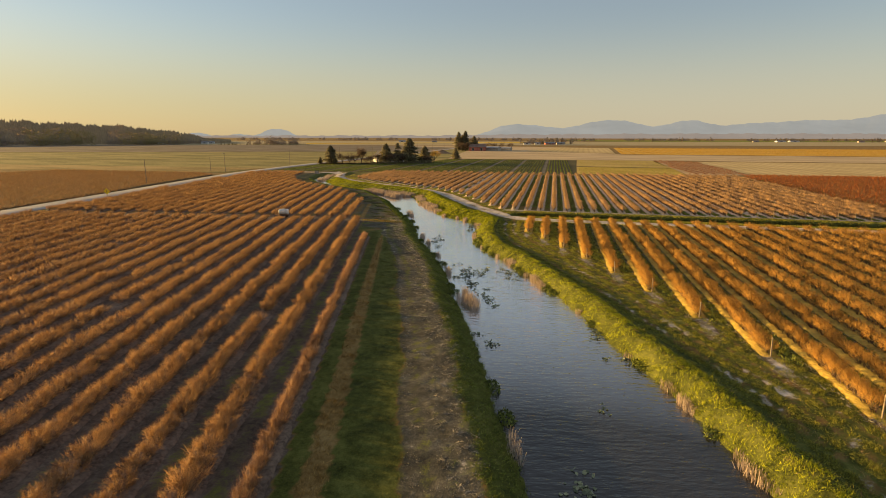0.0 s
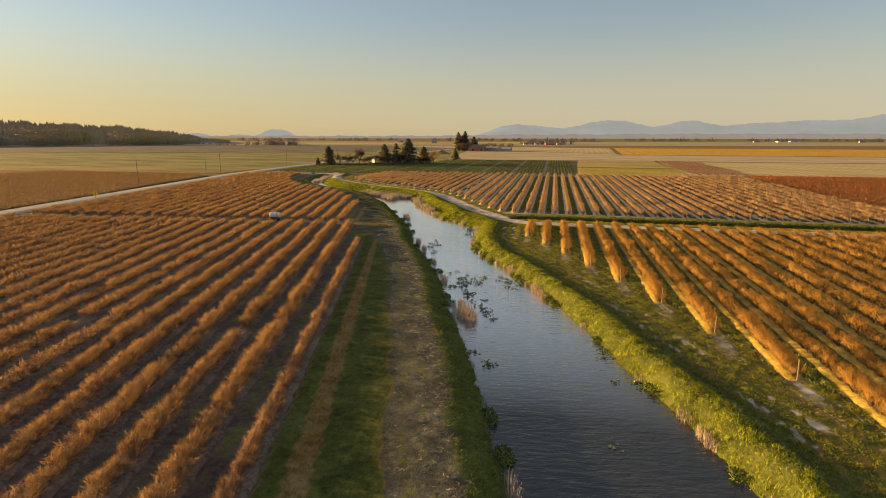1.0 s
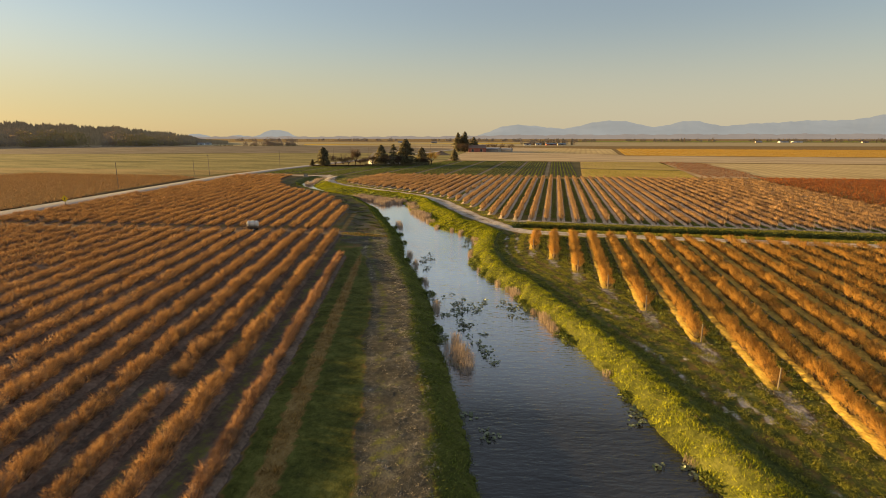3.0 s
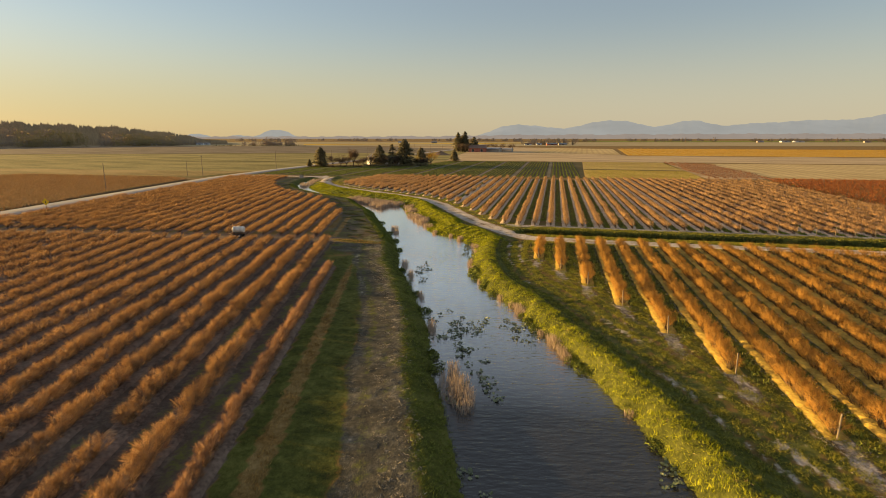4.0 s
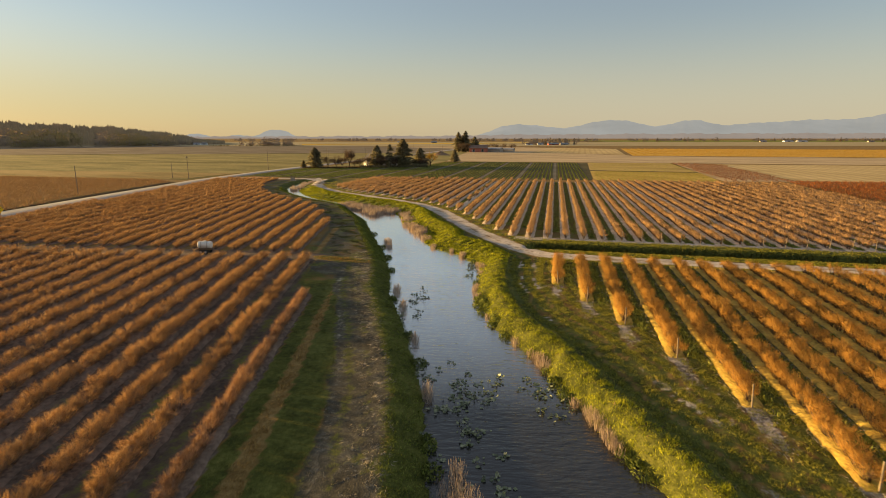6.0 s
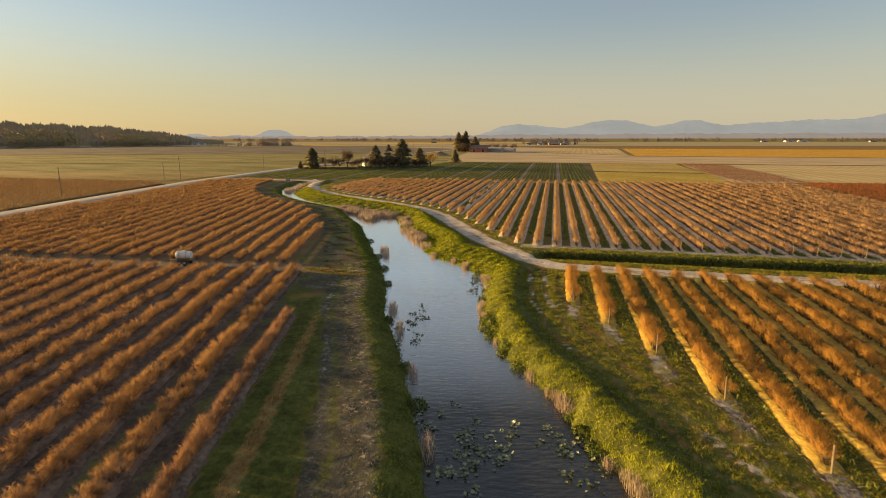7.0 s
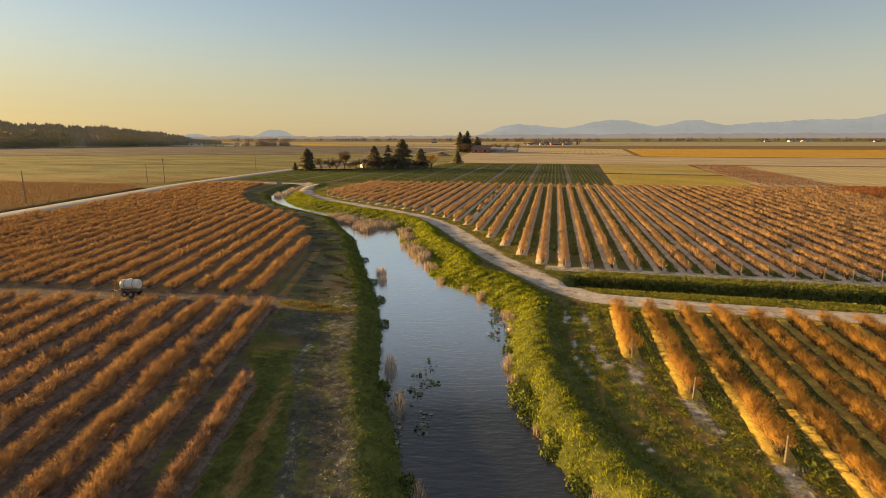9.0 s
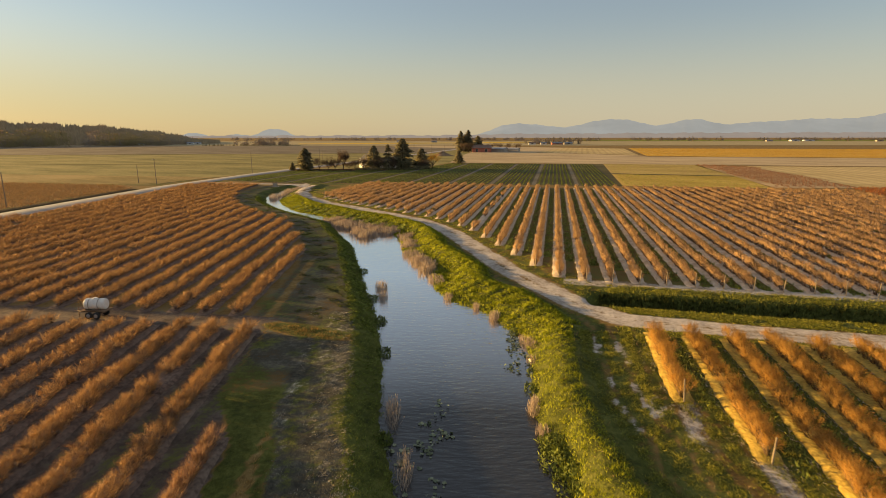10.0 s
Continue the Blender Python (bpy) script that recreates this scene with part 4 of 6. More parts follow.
# the near block right of the canal
for k in range(-24, 8):
    u = 16.45 - 2.9 * k
    y0 = max(42.6 + 8.35 * k - 0.19 * k * k, -45)
    blueberry_row(u, TILT_C, y0, 103.2, "right", (lambda y, k=k: "coarse" if y < 1.9 * (16.6 - 2.9 * k) - 16 or y < 6 else "near" if k > -3 else "mid" if k > -8 else "low"), (0.74, 0.17, "mulch", 0.6 if k > -5 else 2.0), LAB_B, "rows beside the canal", (True, False), 0.004, lambda y, k=k: k > -7 and y > 8)
# the block beyond the farm track
BARE_ROW = 16
for k in range(-17, 33):
    u = 20.5 - STEP_C * k
    ys = np.arange(119.6, 236, 0.5)
    d, _ = to_line(u + TILT_C * ys, ys, TRACK)
    bad = ys[(d <= 4.0)]
    y0 = max(119.6, (bad.max() + 0.5) if len(bad) else 119.6)
    y1 = 231.0 + 0.04 * (u + 15)
    if y1 - y0 > 4:
        blueberry_row(u, TILT_C, y0, y1, "beyond", (lambda y: "mid" if y < 126 else "low" if y < 160 else "far"), (0.88, 0.17, "mulch_pale", 0.9 if k > -8 else 1.4), "orange leafless blueberry bushes on a pale mulched berm beyond the track", "rows beyond the farm track", (True, False), 0.5 if k == BARE_ROW else 0.02, lambda y: y < 146)
# the left field, up to its cross lane
for k in range(0, 30):
    x0 = -22.6 - STEP_A * k - TILT_NEAR * 50
    ylane = 96.7 + 0.1 * (x0 + TILT_NEAR * 95 + 40) if k else 81.5
    ys = np.arange(-30, ylane, 0.5)
    d, _ = to_line(x0 + TILT_NEAR * ys, ys, ROAD)
    side = (x0 + TILT_NEAR * ys) > np.interp(ys, [p[1] for p in ROAD], [p[0] for p in ROAD])
    ok = ys[(d > 5) & side]
    if len(ok) and ok.max() - ok.min() > 5:
        blueberry_row(x0, TILT_NEAR, ok.min(), ok.max(), "left" if k else "edge", (lambda y, k=k: "coarse" if y < 4 + 2.0 * k else "near" if k < 4 or (k < 6 and y < 70) else "mid" if k < 12 else "low"), (0.8, 0.2, "berm_soil"), LAB_A, "rows left of the canal", (False, False), 0.008 if k else 0.02, lambda y, k=k: k < 11 and y > 8)
# the left field beyond the lane
for k in range(2, 44):
    x0 = -22.7 - STEP_A * k - TILT_A * 50
    ys = np.arange(80, 221, 0.5)
    xs = x0 + TILT_A * ys
    d, _ = to_line(xs, ys, ROAD)
    side = xs > np.interp(ys, [p[1] for p in ROAD], [p[0] for p in ROAD])
    dl = canal(xs, ys)[0]
    dt, _ = to_line(xs, ys, TRACK)
    fit_here = (d > 5.5) & side & (dl > 7.5) & (dt > 5) & (ys > 99.9 + 0.1 * (xs + 42))
    first = int(np.argmax(fit_here))
    stop = np.flatnonzero(~fit_here[first:])
    ok = ys[first:first + (int(stop[0]) if len(stop) else len(ys))]
    if len(ok) and ok.max() - ok.min() > 4:
        blueberry_row(x0, TILT_A, ok.min(), ok.max(), "left", (lambda y, k=k: "mid" if y < 112 else "low" if y < 150 else "far"), (0.8, 0.2, "berm_soil", 1.5), LAB_A, "rows beyond the lane", (False, False), 0.008, lambda y: y < 118)


def far_bushes(name, poly, tilt, step, n, h, material, label, spread=0.4, wide=0.11):
    """A far bush field, its rows joined into one thing."""
    P = np.array(poly)
    chunks = []
    ymin, ymax = P[:, 1].min(), P[:, 1].max()
    xmin, xmax = P[:, 0].min() - abs(tilt) * (ymax - ymin), P[:, 0].max() + abs(tilt) * (ymax - ymin)
    for x in np.arange(xmin, xmax, step):
        ys = np.arange(ymin, ymax, 1.0)
        ys = ys + rng.normal(0, 0.15, len(ys))
        xs = x + tilt * (ys - ymin) + rng.normal(0, 0.12, len(ys))
        ok = inside(xs, ys, [tuple(p) for p in poly])
        m = int(ok.sum()) * n
        if not m:
            continue
        bx, by = np.repeat(xs[ok], n), np.repeat(ys[ok], n)
        hh = h * rng.uniform(0.75, 1.15, m)
        b = np.stack([bx + rng.normal(0, spread, m), by + rng.normal(0, 0.5, m), rng.uniform(0.0, 0.45, m) * h], 1)
        t = b + np.stack([rng.normal(0, 0.8 * spread, m), rng.normal(0, 0.32, m), hh * 0.5], 1)
        chunks.append(spikes(b, t, wide * h))
    v, f = join(chunks)
    heart = np.stack([np.full(len(v), 0.0), np.full(len(v), 0.0), np.full(len(v), -1.0)], 1)
    n, f = soft_normals(v, f, v + heart + rng.normal(0, 0.7, v.shape), 0.2, 0.2)
    return tagged(new(name, fast_mesh(name, v, f, material, n)), label, "bush field", "", "stuff")


far_bushes("bush_field", [(-119, 85), (-128, 130), (-144, 198), (-158, 206), (-230, 205), (-260, 85)], -0.2, 3.0, 20, 1.0, "twig_a", "orange-brown blueberry field across the road", 0.4, 0.08)
far_bushes("red_bush_field", [(67.5, 118), (66, 200), (69, 248), (160, 252), (170, 118)], TILT_C, 2.9, 9, 1.2, "twig_red", "dark red leafless blueberry field")
far_bushes("berry_canes", [(50, 246), (74, 250), (76.5, 362), (54, 383)], TILT_C, 3.6, 8, 1.2, "cane_brown", "reddish brown rows of berry canes", 0.14)
far_bushes("golden_bush_field", [(46, 510), (420, 512), (470, 770), (58, 768)], 0.02, 8.0, 3, 1.2, "twig_gold", "golden bush field in rows far off")


far_bushes("cover_crop", [(4.5, 242.5), (48, 245.5), (50.5, 294), (5, 297)], TILT_C, 1.4, 7, 0.4, "grass_rough", "low yellow-green cover crop")
far_bushes("ochre_crop", [(5, 303), (50.5, 299), (54.5, 384), (6, 378)], TILT_C, 1.8, 4, 0.4, "grass_rough", "low ochre dry cover crop")

# ---- the green row crop ----
def green_crop():
    poly = [(-135, 234), (-109, 229), (-51, 238), (3, 241.5), (4.5, 377), (-81, 371), (-86, 309), (-138, 288)]
    chunks = []
    u = 3.3 + 0.026 * 241
    while u > -165:
        for r in range(8):
            uu = u - 1.9 - r * 1.5
            ys = np.arange(228, 378, 0.42)
            ys = ys + rng.normal(0, 0.12, len(ys))
            xs = uu + TILT_C * ys + rng.normal(0, 0.07, len(ys))
            ok = inside(xs, ys, poly)
            m = int(ok.sum()) * 2
            if m:
                b = np.stack([np.repeat(xs[ok], 2), np.repeat(ys[ok], 2), np.full(m, 0.02)], 1) + np.stack([rng.normal(0, 0.08, m), rng.normal(0, 0.2, m), np.zeros(m)], 1)
                chunks.append(blades(b, b + np.stack([rng.normal(0, 0.1, m), rng.normal(0, 0.14, m), rng.uniform(0.16, 0.34, m)], 1), 0.22))
        u -= 14.2
        ys = [y for y in np.arange(228, 378, 2.0) if inside(np.array([u + TILT_C * y]), np.array([y]), poly)[0]]
        if len(ys) > 2:
            a, b = ys[0], ys[-1]
            field("crop_lane", [(u + TILT_C * a - 0.7, a), (u + TILT_C * a + 0.7, a), (u + TILT_C * b + 0.7, b), (u + TILT_C * b - 0.7, b)], "lane", 0.035, "bare grey lane between crop beds")
    v, f = join(chunks)
    n, f = soft_normals(v, f, v + rng.normal(0, 0.3, v.shape) - np.array([0.15, 0, 1.0]), 0.0, 0.1)
    tagged(new("row_crop", fast_mesh("row_crop", v, f, "crop", n)), "low green leafy plants in dense rows", "crop", "", "stuff")


green_crop()


# ---- grass on the banks ----
def bank_grass():
    for name, mat_name, n, want, label in (
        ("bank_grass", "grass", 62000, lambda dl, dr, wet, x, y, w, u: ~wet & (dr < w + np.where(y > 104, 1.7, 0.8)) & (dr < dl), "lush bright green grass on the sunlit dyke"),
        ("bank_grass", "grass_shade", 38000, lambda dl, dr, wet, x, y, w, u: ~wet & (dl < 2.5) & (dl <= dr), "canal bank grass with the bank's shade painted in deep green"),
        ("rough_grass", "grass_rough", 80000, lambda dl, dr, wet, x, y, w, u: ~wet & (dr < dl) & (dr > w + 0.8) & (dr < w + 12) & (y < 103) & (strip_comb(dr - w, x, y) + 0.35 * wobble(x, y, 1.6) > -0.15), "combed olive green grass beside the bush rows"),
        ("mown_turf", "turf", 52000, lambda dl, dr, wet, x, y, w, u: ~wet & (dl < dr) & (dl > 6.0) & (u > -6.8) & (np.abs(u + 5.05) > 0.5) & (y < 100) & ((y < 86) | (wobble(x, y, 0.9, 1.0) > 0.15)) | ~wet & (dl < dr) & (y > 97) & (dl > 2.4) & (dl < 7.6) & (wobble(x, y, 0.9, 1.0) > 0.2), "short dark green mown grass beside the verge"),
        # the ellipse of straw blades colours in the sunlit streak at the lane
        ("straw_strip", "straw_grass", 26000, lambda dl, dr, wet, x, y, w, u: ~wet & (dl < dr) & (((np.abs(u + 5.05) < np.interp(y, [20, 50, 66, 78, 84], [0.62, 0.55, 0.42, 0.3, 0.05])) & (y < 84)) | ((np.hypot((x + 34.6) / 4.6, (y - 97.4 + 0.17 * (x + 34.6)) / 1.0) < 1) & (dl > 2))), "strip of dead tan grass through the mown turf, and a painted sunlit patch"),
        ("dry_grass", "grass_dry", 8000, lambda dl, dr, wet, x, y, w, u: ~wet & (dr < dl) & (dr > w - 0.8) & (dr < w + 9) & (y < 103) & (strip_comb(dr - w, x, y) + 0.6 * wobble(x, y, 0.9, 3.0) < np.where(dr > w + 2, -0.45, -0.7)), "dry straw-coloured grass in the rough strip"),
        ("verge_straw", "straw_grey", 60000, lambda dl, dr, wet, x, y, w, u: ~wet & (dl < dr) & (dl > 2.0) & (dl < 6.2) & (y < 103) & (np.exp(-((dl - 2.9) / 0.5) ** 2) + 0.45 * np.exp(-((dl - 4.0) / 0.3) ** 2) + 0.5 * np.exp(-((dl - 5.8) / 0.3) ** 2) + 0.35 * wobble(x, y, 1.7, 4.0) + 0.3 * wobble(x, y, 4.1, 1.0) > 0.3), "flattened pale grey straw along the verge"),
    ):
        k = n * 4
        y = 12 + 178 * rng.uniform(0, 1, k) ** 1.1
        left = rng.random(k) < {"rough_grass": 0.0, "dry_grass": 0.0, "mown_turf": 1.0, "straw_strip": 1.0, "verge_straw": 1.0}.get(name, 1.0 if mat_name == "grass_shade" else 0.0)
        xl = np.interp(y, [q[1] for q in BANK_L], [q[0] for q in BANK_L]) - rng.uniform(0, 14, k)
        xr = np.interp(y, [q[1] for q in BANK_R], [q[0] for q in BANK_R]) + rng.uniform(0, 16, k)
        x = np.where(left, xl, xr)
        dl, dr, wet = canal(x, y)
        dt, _ = to_line(x, y, TRACK)
        ok = want(dl, dr, wet, x, y, dyke_width(y), x - TILT_NEAR * y) & (dt > 1.9) & ((y < 103) | (np.minimum(dl, dr) < 7.4))
        x, y = x[ok][:n], y[ok][:n]
        z = height(x, y)
        left_side = (dl < dr)[ok][:n]
        m = 3
        b = np.stack([np.repeat(x, m), np.repeat(y, m), np.repeat(z, m) - 0.03], 1)
        k = len(b)
        b[:, :2] += rng.normal(0, 0.09, (k, 2))
        hi = np.repeat(np.where(left_side, 0.09, 0.17) + np.where(left_side, 0.08, 0.16) * np.clip(wobble(x, y, 2.2) + 0.5 * wobble(x, y, 5.0, 1.0), -0.7, 1), m) * rng.uniform(0.6, 1.3, k) * {"dry_grass": 0.7, "mown_turf": 0.55, "rough_grass": 0.72, "straw_strip": 1.7, "verge_straw": 0.35}.get(name, 1.0)
        lie = 0.13 if name == "verge_straw" else 0.11
        t = b + np.stack([rng.normal(0.03, lie, k), rng.normal(0, lie, k), hi], 1)
        v, f = spikes(b, t, np.where(b[:, 1] > 100, 0.07, 0.03 if name == "verge_straw" else 0.027))
        e = 0.4
        sx, sy = (height(x + e, y) - height(x - e, y)) / (2 * e), (height(x, y + e) - height(x, y - e)) / (2 * e)
        slope = np.repeat(np.stack([sx, sy, np.full(len(x), -1.0)], 1), m * 3, 0)
        nv, f = soft_normals(v, f, v + slope + np.repeat(rng.normal(0, 1, (len(v) // 3, 3)) * np.repeat(np.where(left_side, 0.3, 0.6), m)[:, None], 3, 0), 0.0, 0.15)
        tagged(new(name, fast_mesh(name, v, f, mat_name, nv)), label, "grass", "", "stuff")


bank_grass()


def aisle_grass():
    """Leafy weeds down the middle of the aisles right of the canal."""
    bx, by = [], []
    for k in range(-7, 8):
        u = 16.45 - 2.9 * k + 1.45
        y0 = max(42.6 + 8.35 * k - 0.19 * k * k, 1.6 * u, 8)
        m = int((101 - y0) * 13)
        if m > 0:
            y = rng.uniform(y0 - 1.5, 101, m)
            bx.append(u + TILT_C * y + rng.normal(0, 0.3, m))
            by.append(y)
    for k in range(-19, 33):
        u = 20.5 - STEP_C * k + STEP_C / 2
        y0 = float(np.interp(k, [-19, 6, 33], [120, 119.6, 170]))
        m = int((226 - y0) * 5)
        y = y0 + (226 - y0) * rng.uniform(0, 1, m) ** 1.5
        x = u + TILT_C * y + rng.normal(0, 0.3, m)
        ok = to_line(x, y, TRACK)[0] > 4
        bx.append(x[ok])
        by.append(y[ok])
    x, y = np.concatenate(bx), np.concatenate(by)
    ok = wobble(x, y, 1.2, 2.0) > -0.55
    x, y = x[ok], y[ok]
    far_away = np.repeat(y > 110, 3)
    n = len(far_away)
    b = np.stack([np.repeat(x, 3), np.repeat(y, 3), np.full(n, -0.02)], 1)
    b[:, :2] += rng.normal(0, 0.13, (n, 2))
    t = b + np.stack([rng.normal(0, 0.1, n), rng.normal(0, 0.1, n), rng.uniform(0.12, 0.34, n)], 1)
    v, f = spikes(b, t, np.where(far_away, 0.16, 0.085))
    nv, f = soft_normals(v, f, v + np.repeat(rng.normal(0, 0.8, (len(v) // 3, 3)), 3, 0) - np.array([0, 0, 1.0]), 0.0, 0.15)
    tagged(new("aisle_weeds", fast_mesh("aisle_weeds", v, f, "crop", nv)), "dark green leafy weeds between the bush rows", "weeds", "", "stuff")


aisle_grass()


def row_litter():
    """Pale prunings and fallen twigs along the foot of the berms beside the canal, and at the rows' ends."""
    bx, by = [], []
    for k in range(-6, 8):
        u = 16.45 - 2.9 * k
        y0 = max(42.6 + 8.35 * k - 0.19 * k * k, 8)
        m = int((101 - y0) * 26)
        if m > 0:
            y = rng.uniform(y0 - 1, 101, m)
            bx.append(u + TILT_C * y - 0.82 + rng.normal(0, 0.13, m))
            by.append(y)
        y = y0 - 0.4 - 5.5 * rng.uniform(0, 1, 420) ** 1.5
        bx.append(u + TILT_C * y + rng.normal(0, 0.42, 420))
        by.append(y)
    x, y = np.concatenate(bx), np.concatenate(by)
    ok = wobble(x, y, 0.9, 1.0) > -0.4
    x, y = x[ok], y[ok]
    m = len(x)
    b = np.stack([x, y, height(x, y) + rng.uniform(0.01, 0.05, m)], 1)
    v, f = spikes(b, b + np.stack([rng.normal(0, 0.12, m), rng.normal(0, 0.16, m), rng.uniform(-0.01, 0.06, m)], 1), 0.035)
    nv, f = soft_normals(v, f, v + np.repeat(rng.normal(0, 0.5, (m, 3)), 3, 0) - np.array([0, 0, 1.0]), 0.0, 0.1)
    tagged(new("row_litter", fast_mesh("row_litter", v, f, "straw_grey", nv)), "pale prunings and fallen twigs along the berms", "litter", "", "stuff")


row_litter()


def track_tufts():
    """Green tufts along the farm track, between it and the rows' ends."""
    n = 16000
    y = rng.uniform(104, 214, n)
    line = TRACK[3:17]
    x = np.interp(y, [q[1] for q in line], [q[0] for q in line]) + rng.uniform(-4, 9, n)
    x, y = np.concatenate([x, rng.uniform(-9, 75, n), rng.uniform(-9, 60, n // 3)]), np.concatenate([y, rng.uniform(107.6, 110.1, n), rng.uniform(103.0, 104.6, n // 3)])
    d, _ = to_line(x, y, TRACK)
    dl, dr, wet = canal(x, y)
    ok = (d > 1.9) & (d < 6.0) & ~wet & (wobble(x, y, 0.7, 1.0) + 0.5 * wobble(x, y, 2.1) > np.where(x > -9, -0.6, -0.1))
    x, y, z = x[ok], y[ok], height(x[ok], y[ok])
    m = 4 * len(x)
    b = np.stack([np.repeat(x, 4), np.repeat(y, 4), np.repeat(z, 4) - 0.02], 1)
    b[:, :2] += rng.normal(0, 0.16, (m, 2))
    t = b + np.stack([rng.normal(0, 0.1, m), rng.normal(0, 0.1, m), rng.uniform(0.04, 0.17, m)], 1)
    v, f = spikes(b, t, 0.08)
    nv, f = soft_normals(v, f, v + np.repeat(rng.normal(0, 0.8, (len(v) // 3, 3)), 3, 0) - np.array([0, 0, 1.0]), 0.0, 0.15)
    tagged(new("track_grass", fast_mesh("track_grass", v, f, "grass_rough", nv)), "green tufts along the gravel farm track", "grass", "", "stuff")


track_tufts()


def ditch_weeds():
    """Rank dark grass that fills the side ditch."""
    n = 14000
    x = -10 + 100 * rng.uniform(0, 1, n) ** 1.4
    y = 112.7 + 0.012 * np.maximum(x, 0) + rng.uniform(-2.3, 2.3, n)
    z = height(x, y)
    b = np.stack([np.repeat(x, 4), np.repeat(y, 4), np.repeat(z, 4) - 0.03], 1)
    m = len(b)
    b[:, :2] += rng.normal(0, 0.16, (m, 2))
    t = b + np.stack([rng.normal(0, 0.16, m), rng.normal(0, 0.16, m), rng.uniform(0.2, 0.5, m)], 1)
    v, f = spikes(b, t, 0.09)
    nv, f = soft_normals(v, f, v + np.repeat(rng.normal(0, 0.25, (m, 3)), 3, 0) - np.array([0, 0, 1.0]), 0.0, 0.15)
    tagged(new("ditch_grass", fast_mesh("ditch_grass", v, f, "turf", nv)), "rank dark green grass filling the side ditch", "grass", "", "stuff")
    n = 9000
    x = -9 + 99 * rng.uniform(0, 1, n) ** 1.4
    y = 112.7 + 0.012 * np.maximum(x, 0) + rng.uniform(2.3, 5.3, n)
    ok = wobble(x, y, 1.3, 2.0) + 0.5 * wobble(x, y, 3.1) > -0.5
    x, y = np.repeat(x[ok], 3), np.repeat(y[ok], 3)
    m = len(x)
    b = np.stack([x + rng.normal(0, 0.14, m), y + rng.normal(0, 0.14, m), height(x, y) - 0.03], 1)
    v, f = spikes(b, b + np.stack([rng.normal(0.03, 0.12, m), rng.normal(0, 0.12, m), rng.uniform(0.08, 0.26, m)], 1), 0.06)
    nv, f = soft_normals(v, f, v + np.repeat(rng.normal(0, 0.6, (m, 3)), 3, 0) - np.array([0, 0, 1.0]), 0.0, 0.15)
    tagged(new("shoulder_grass", fast_mesh("shoulder_grass", v, f, "grass_rough", nv)), "olive grass on the shoulder of the side ditch", "grass", "", "stuff")


ditch_weeds()


# ---- reeds, leafy clumps and lilies ----
def reed_clump(x, y, rx, ry, n, h, turn=0.0, material="reed", label="clump of dead tan reeds standing in the water", w=0.035):
    a, r = rng.uniform(0, 2 * math.pi, n), np.sqrt(rng.uniform(0, 1, n))
    b = np.stack([rx * r * np.cos(a), ry * r * np.sin(a), np.full(n, -0.25)], 1)
    hh = h * rng.uniform(0.55, 1.15, n) * (1.1 - 0.4 * r)
    t = b + np.stack([rng.normal(0.05, 0.16, n) * h, rng.normal(0, 0.16, n) * h, hh + 0.25], 1)
    if material == "leafy":                                  # broad leaves, heaped
        up = np.sqrt(np.clip(1 - r ** 2, 0, 1)) * rng.uniform(0.2, 1.0, n)
        b[:, 2] = h * up
        t = b + rng.normal(0, 0.09, (n, 3)) + np.array([0.02, 0, 0.04])
        w = 0.085
    v, f = blades(b, t, w)
    nv, f = soft_normals(v, f, np.stack([0.3 * v[:, 0], 0.3 * v[:, 1], np.full(len(v), -0.2)], 1), 0.1, 0.5)
    ob = new("reed_clump" if material == "reed" else "leafy_clump", fast_mesh("reed_clump", v, f, material, nv if material == "leafy" else None))
    ob.matrix_world = pose(x, y, WATER, 0, 0, turn)
    return tagged(ob, label, "reeds" if material == "reed" else "water plants", "reeds along the canal")


for x, y, rx, ry, n, h in ((-10.1, 53.4, 0.8, 2.4, 320, 0.7), (-34.0, 114.2, 0.7, 1.6, 260, 0.9), (-32.6, 110.8, 0.5, 1.4, 160, 0.8), (-9.2, 52.6, 0.85, 2.7, 560, 0.95), (-10.4, 56.0, 0.4, 1.0, 130, 0.9), (-14.2, 64.4, 0.35, 1.3, 150, 0.9), (-23.8, 87.5, 0.45, 1.8, 170, 0.8), (-17.7, 73.6, 0.3, 1.1, 90, 0.8), (-2.2, 27.0, 0.35, 1.6, 120, 1.0), (-21.4, 82.0, 0.4, 1.5, 130, 0.9)):
    reed_clump(x, y, rx, ry, int(1.5 * n), h, 17, w=0.022)
EDGE_Y, EDGE_X = [q[1] for q in BANK_R], [q[0] for q in BANK_R]
for y, ry, n, h in ((27.2, 1.5, 260, 0.9), (29.0, 0.6, 90, 0.7), (34.6, 1.2, 240, 0.9), (36.8, 0.8, 150, 0.8), (42.0, 0.5, 60, 0.6), (52.4, 0.5, 70, 0.6), (61.0, 1.3, 300, 1.0), (63.2, 1.5, 340, 1.1), (65.2, 0.5, 80, 0.8), (71.2, 1.4, 340, 1.1), (72.6, 0.7, 120, 0.9), (75.0, 0.8, 120, 0.8), (81.0, 0.5, 60, 0.7), (87.2, 0.8, 170, 0.8), (90.2, 1.1, 260, 1.0), (97.6, 0.9, 110, 0.7), (100.8, 1.7, 300, 1.0), (106.8, 0.9, 260, 1.1), (109.6, 0.8, 170, 0.8), (112.2, 1.0, 220, 0.9)):
    reed_clump(float(np.interp(y, EDGE_Y, EDGE_X)) + rng.uniform(-0.15, 0.2), y, rng.uniform(0.3, 0.5), ry, n, 0.75 * h, 20 + rng.normal(0, 8))
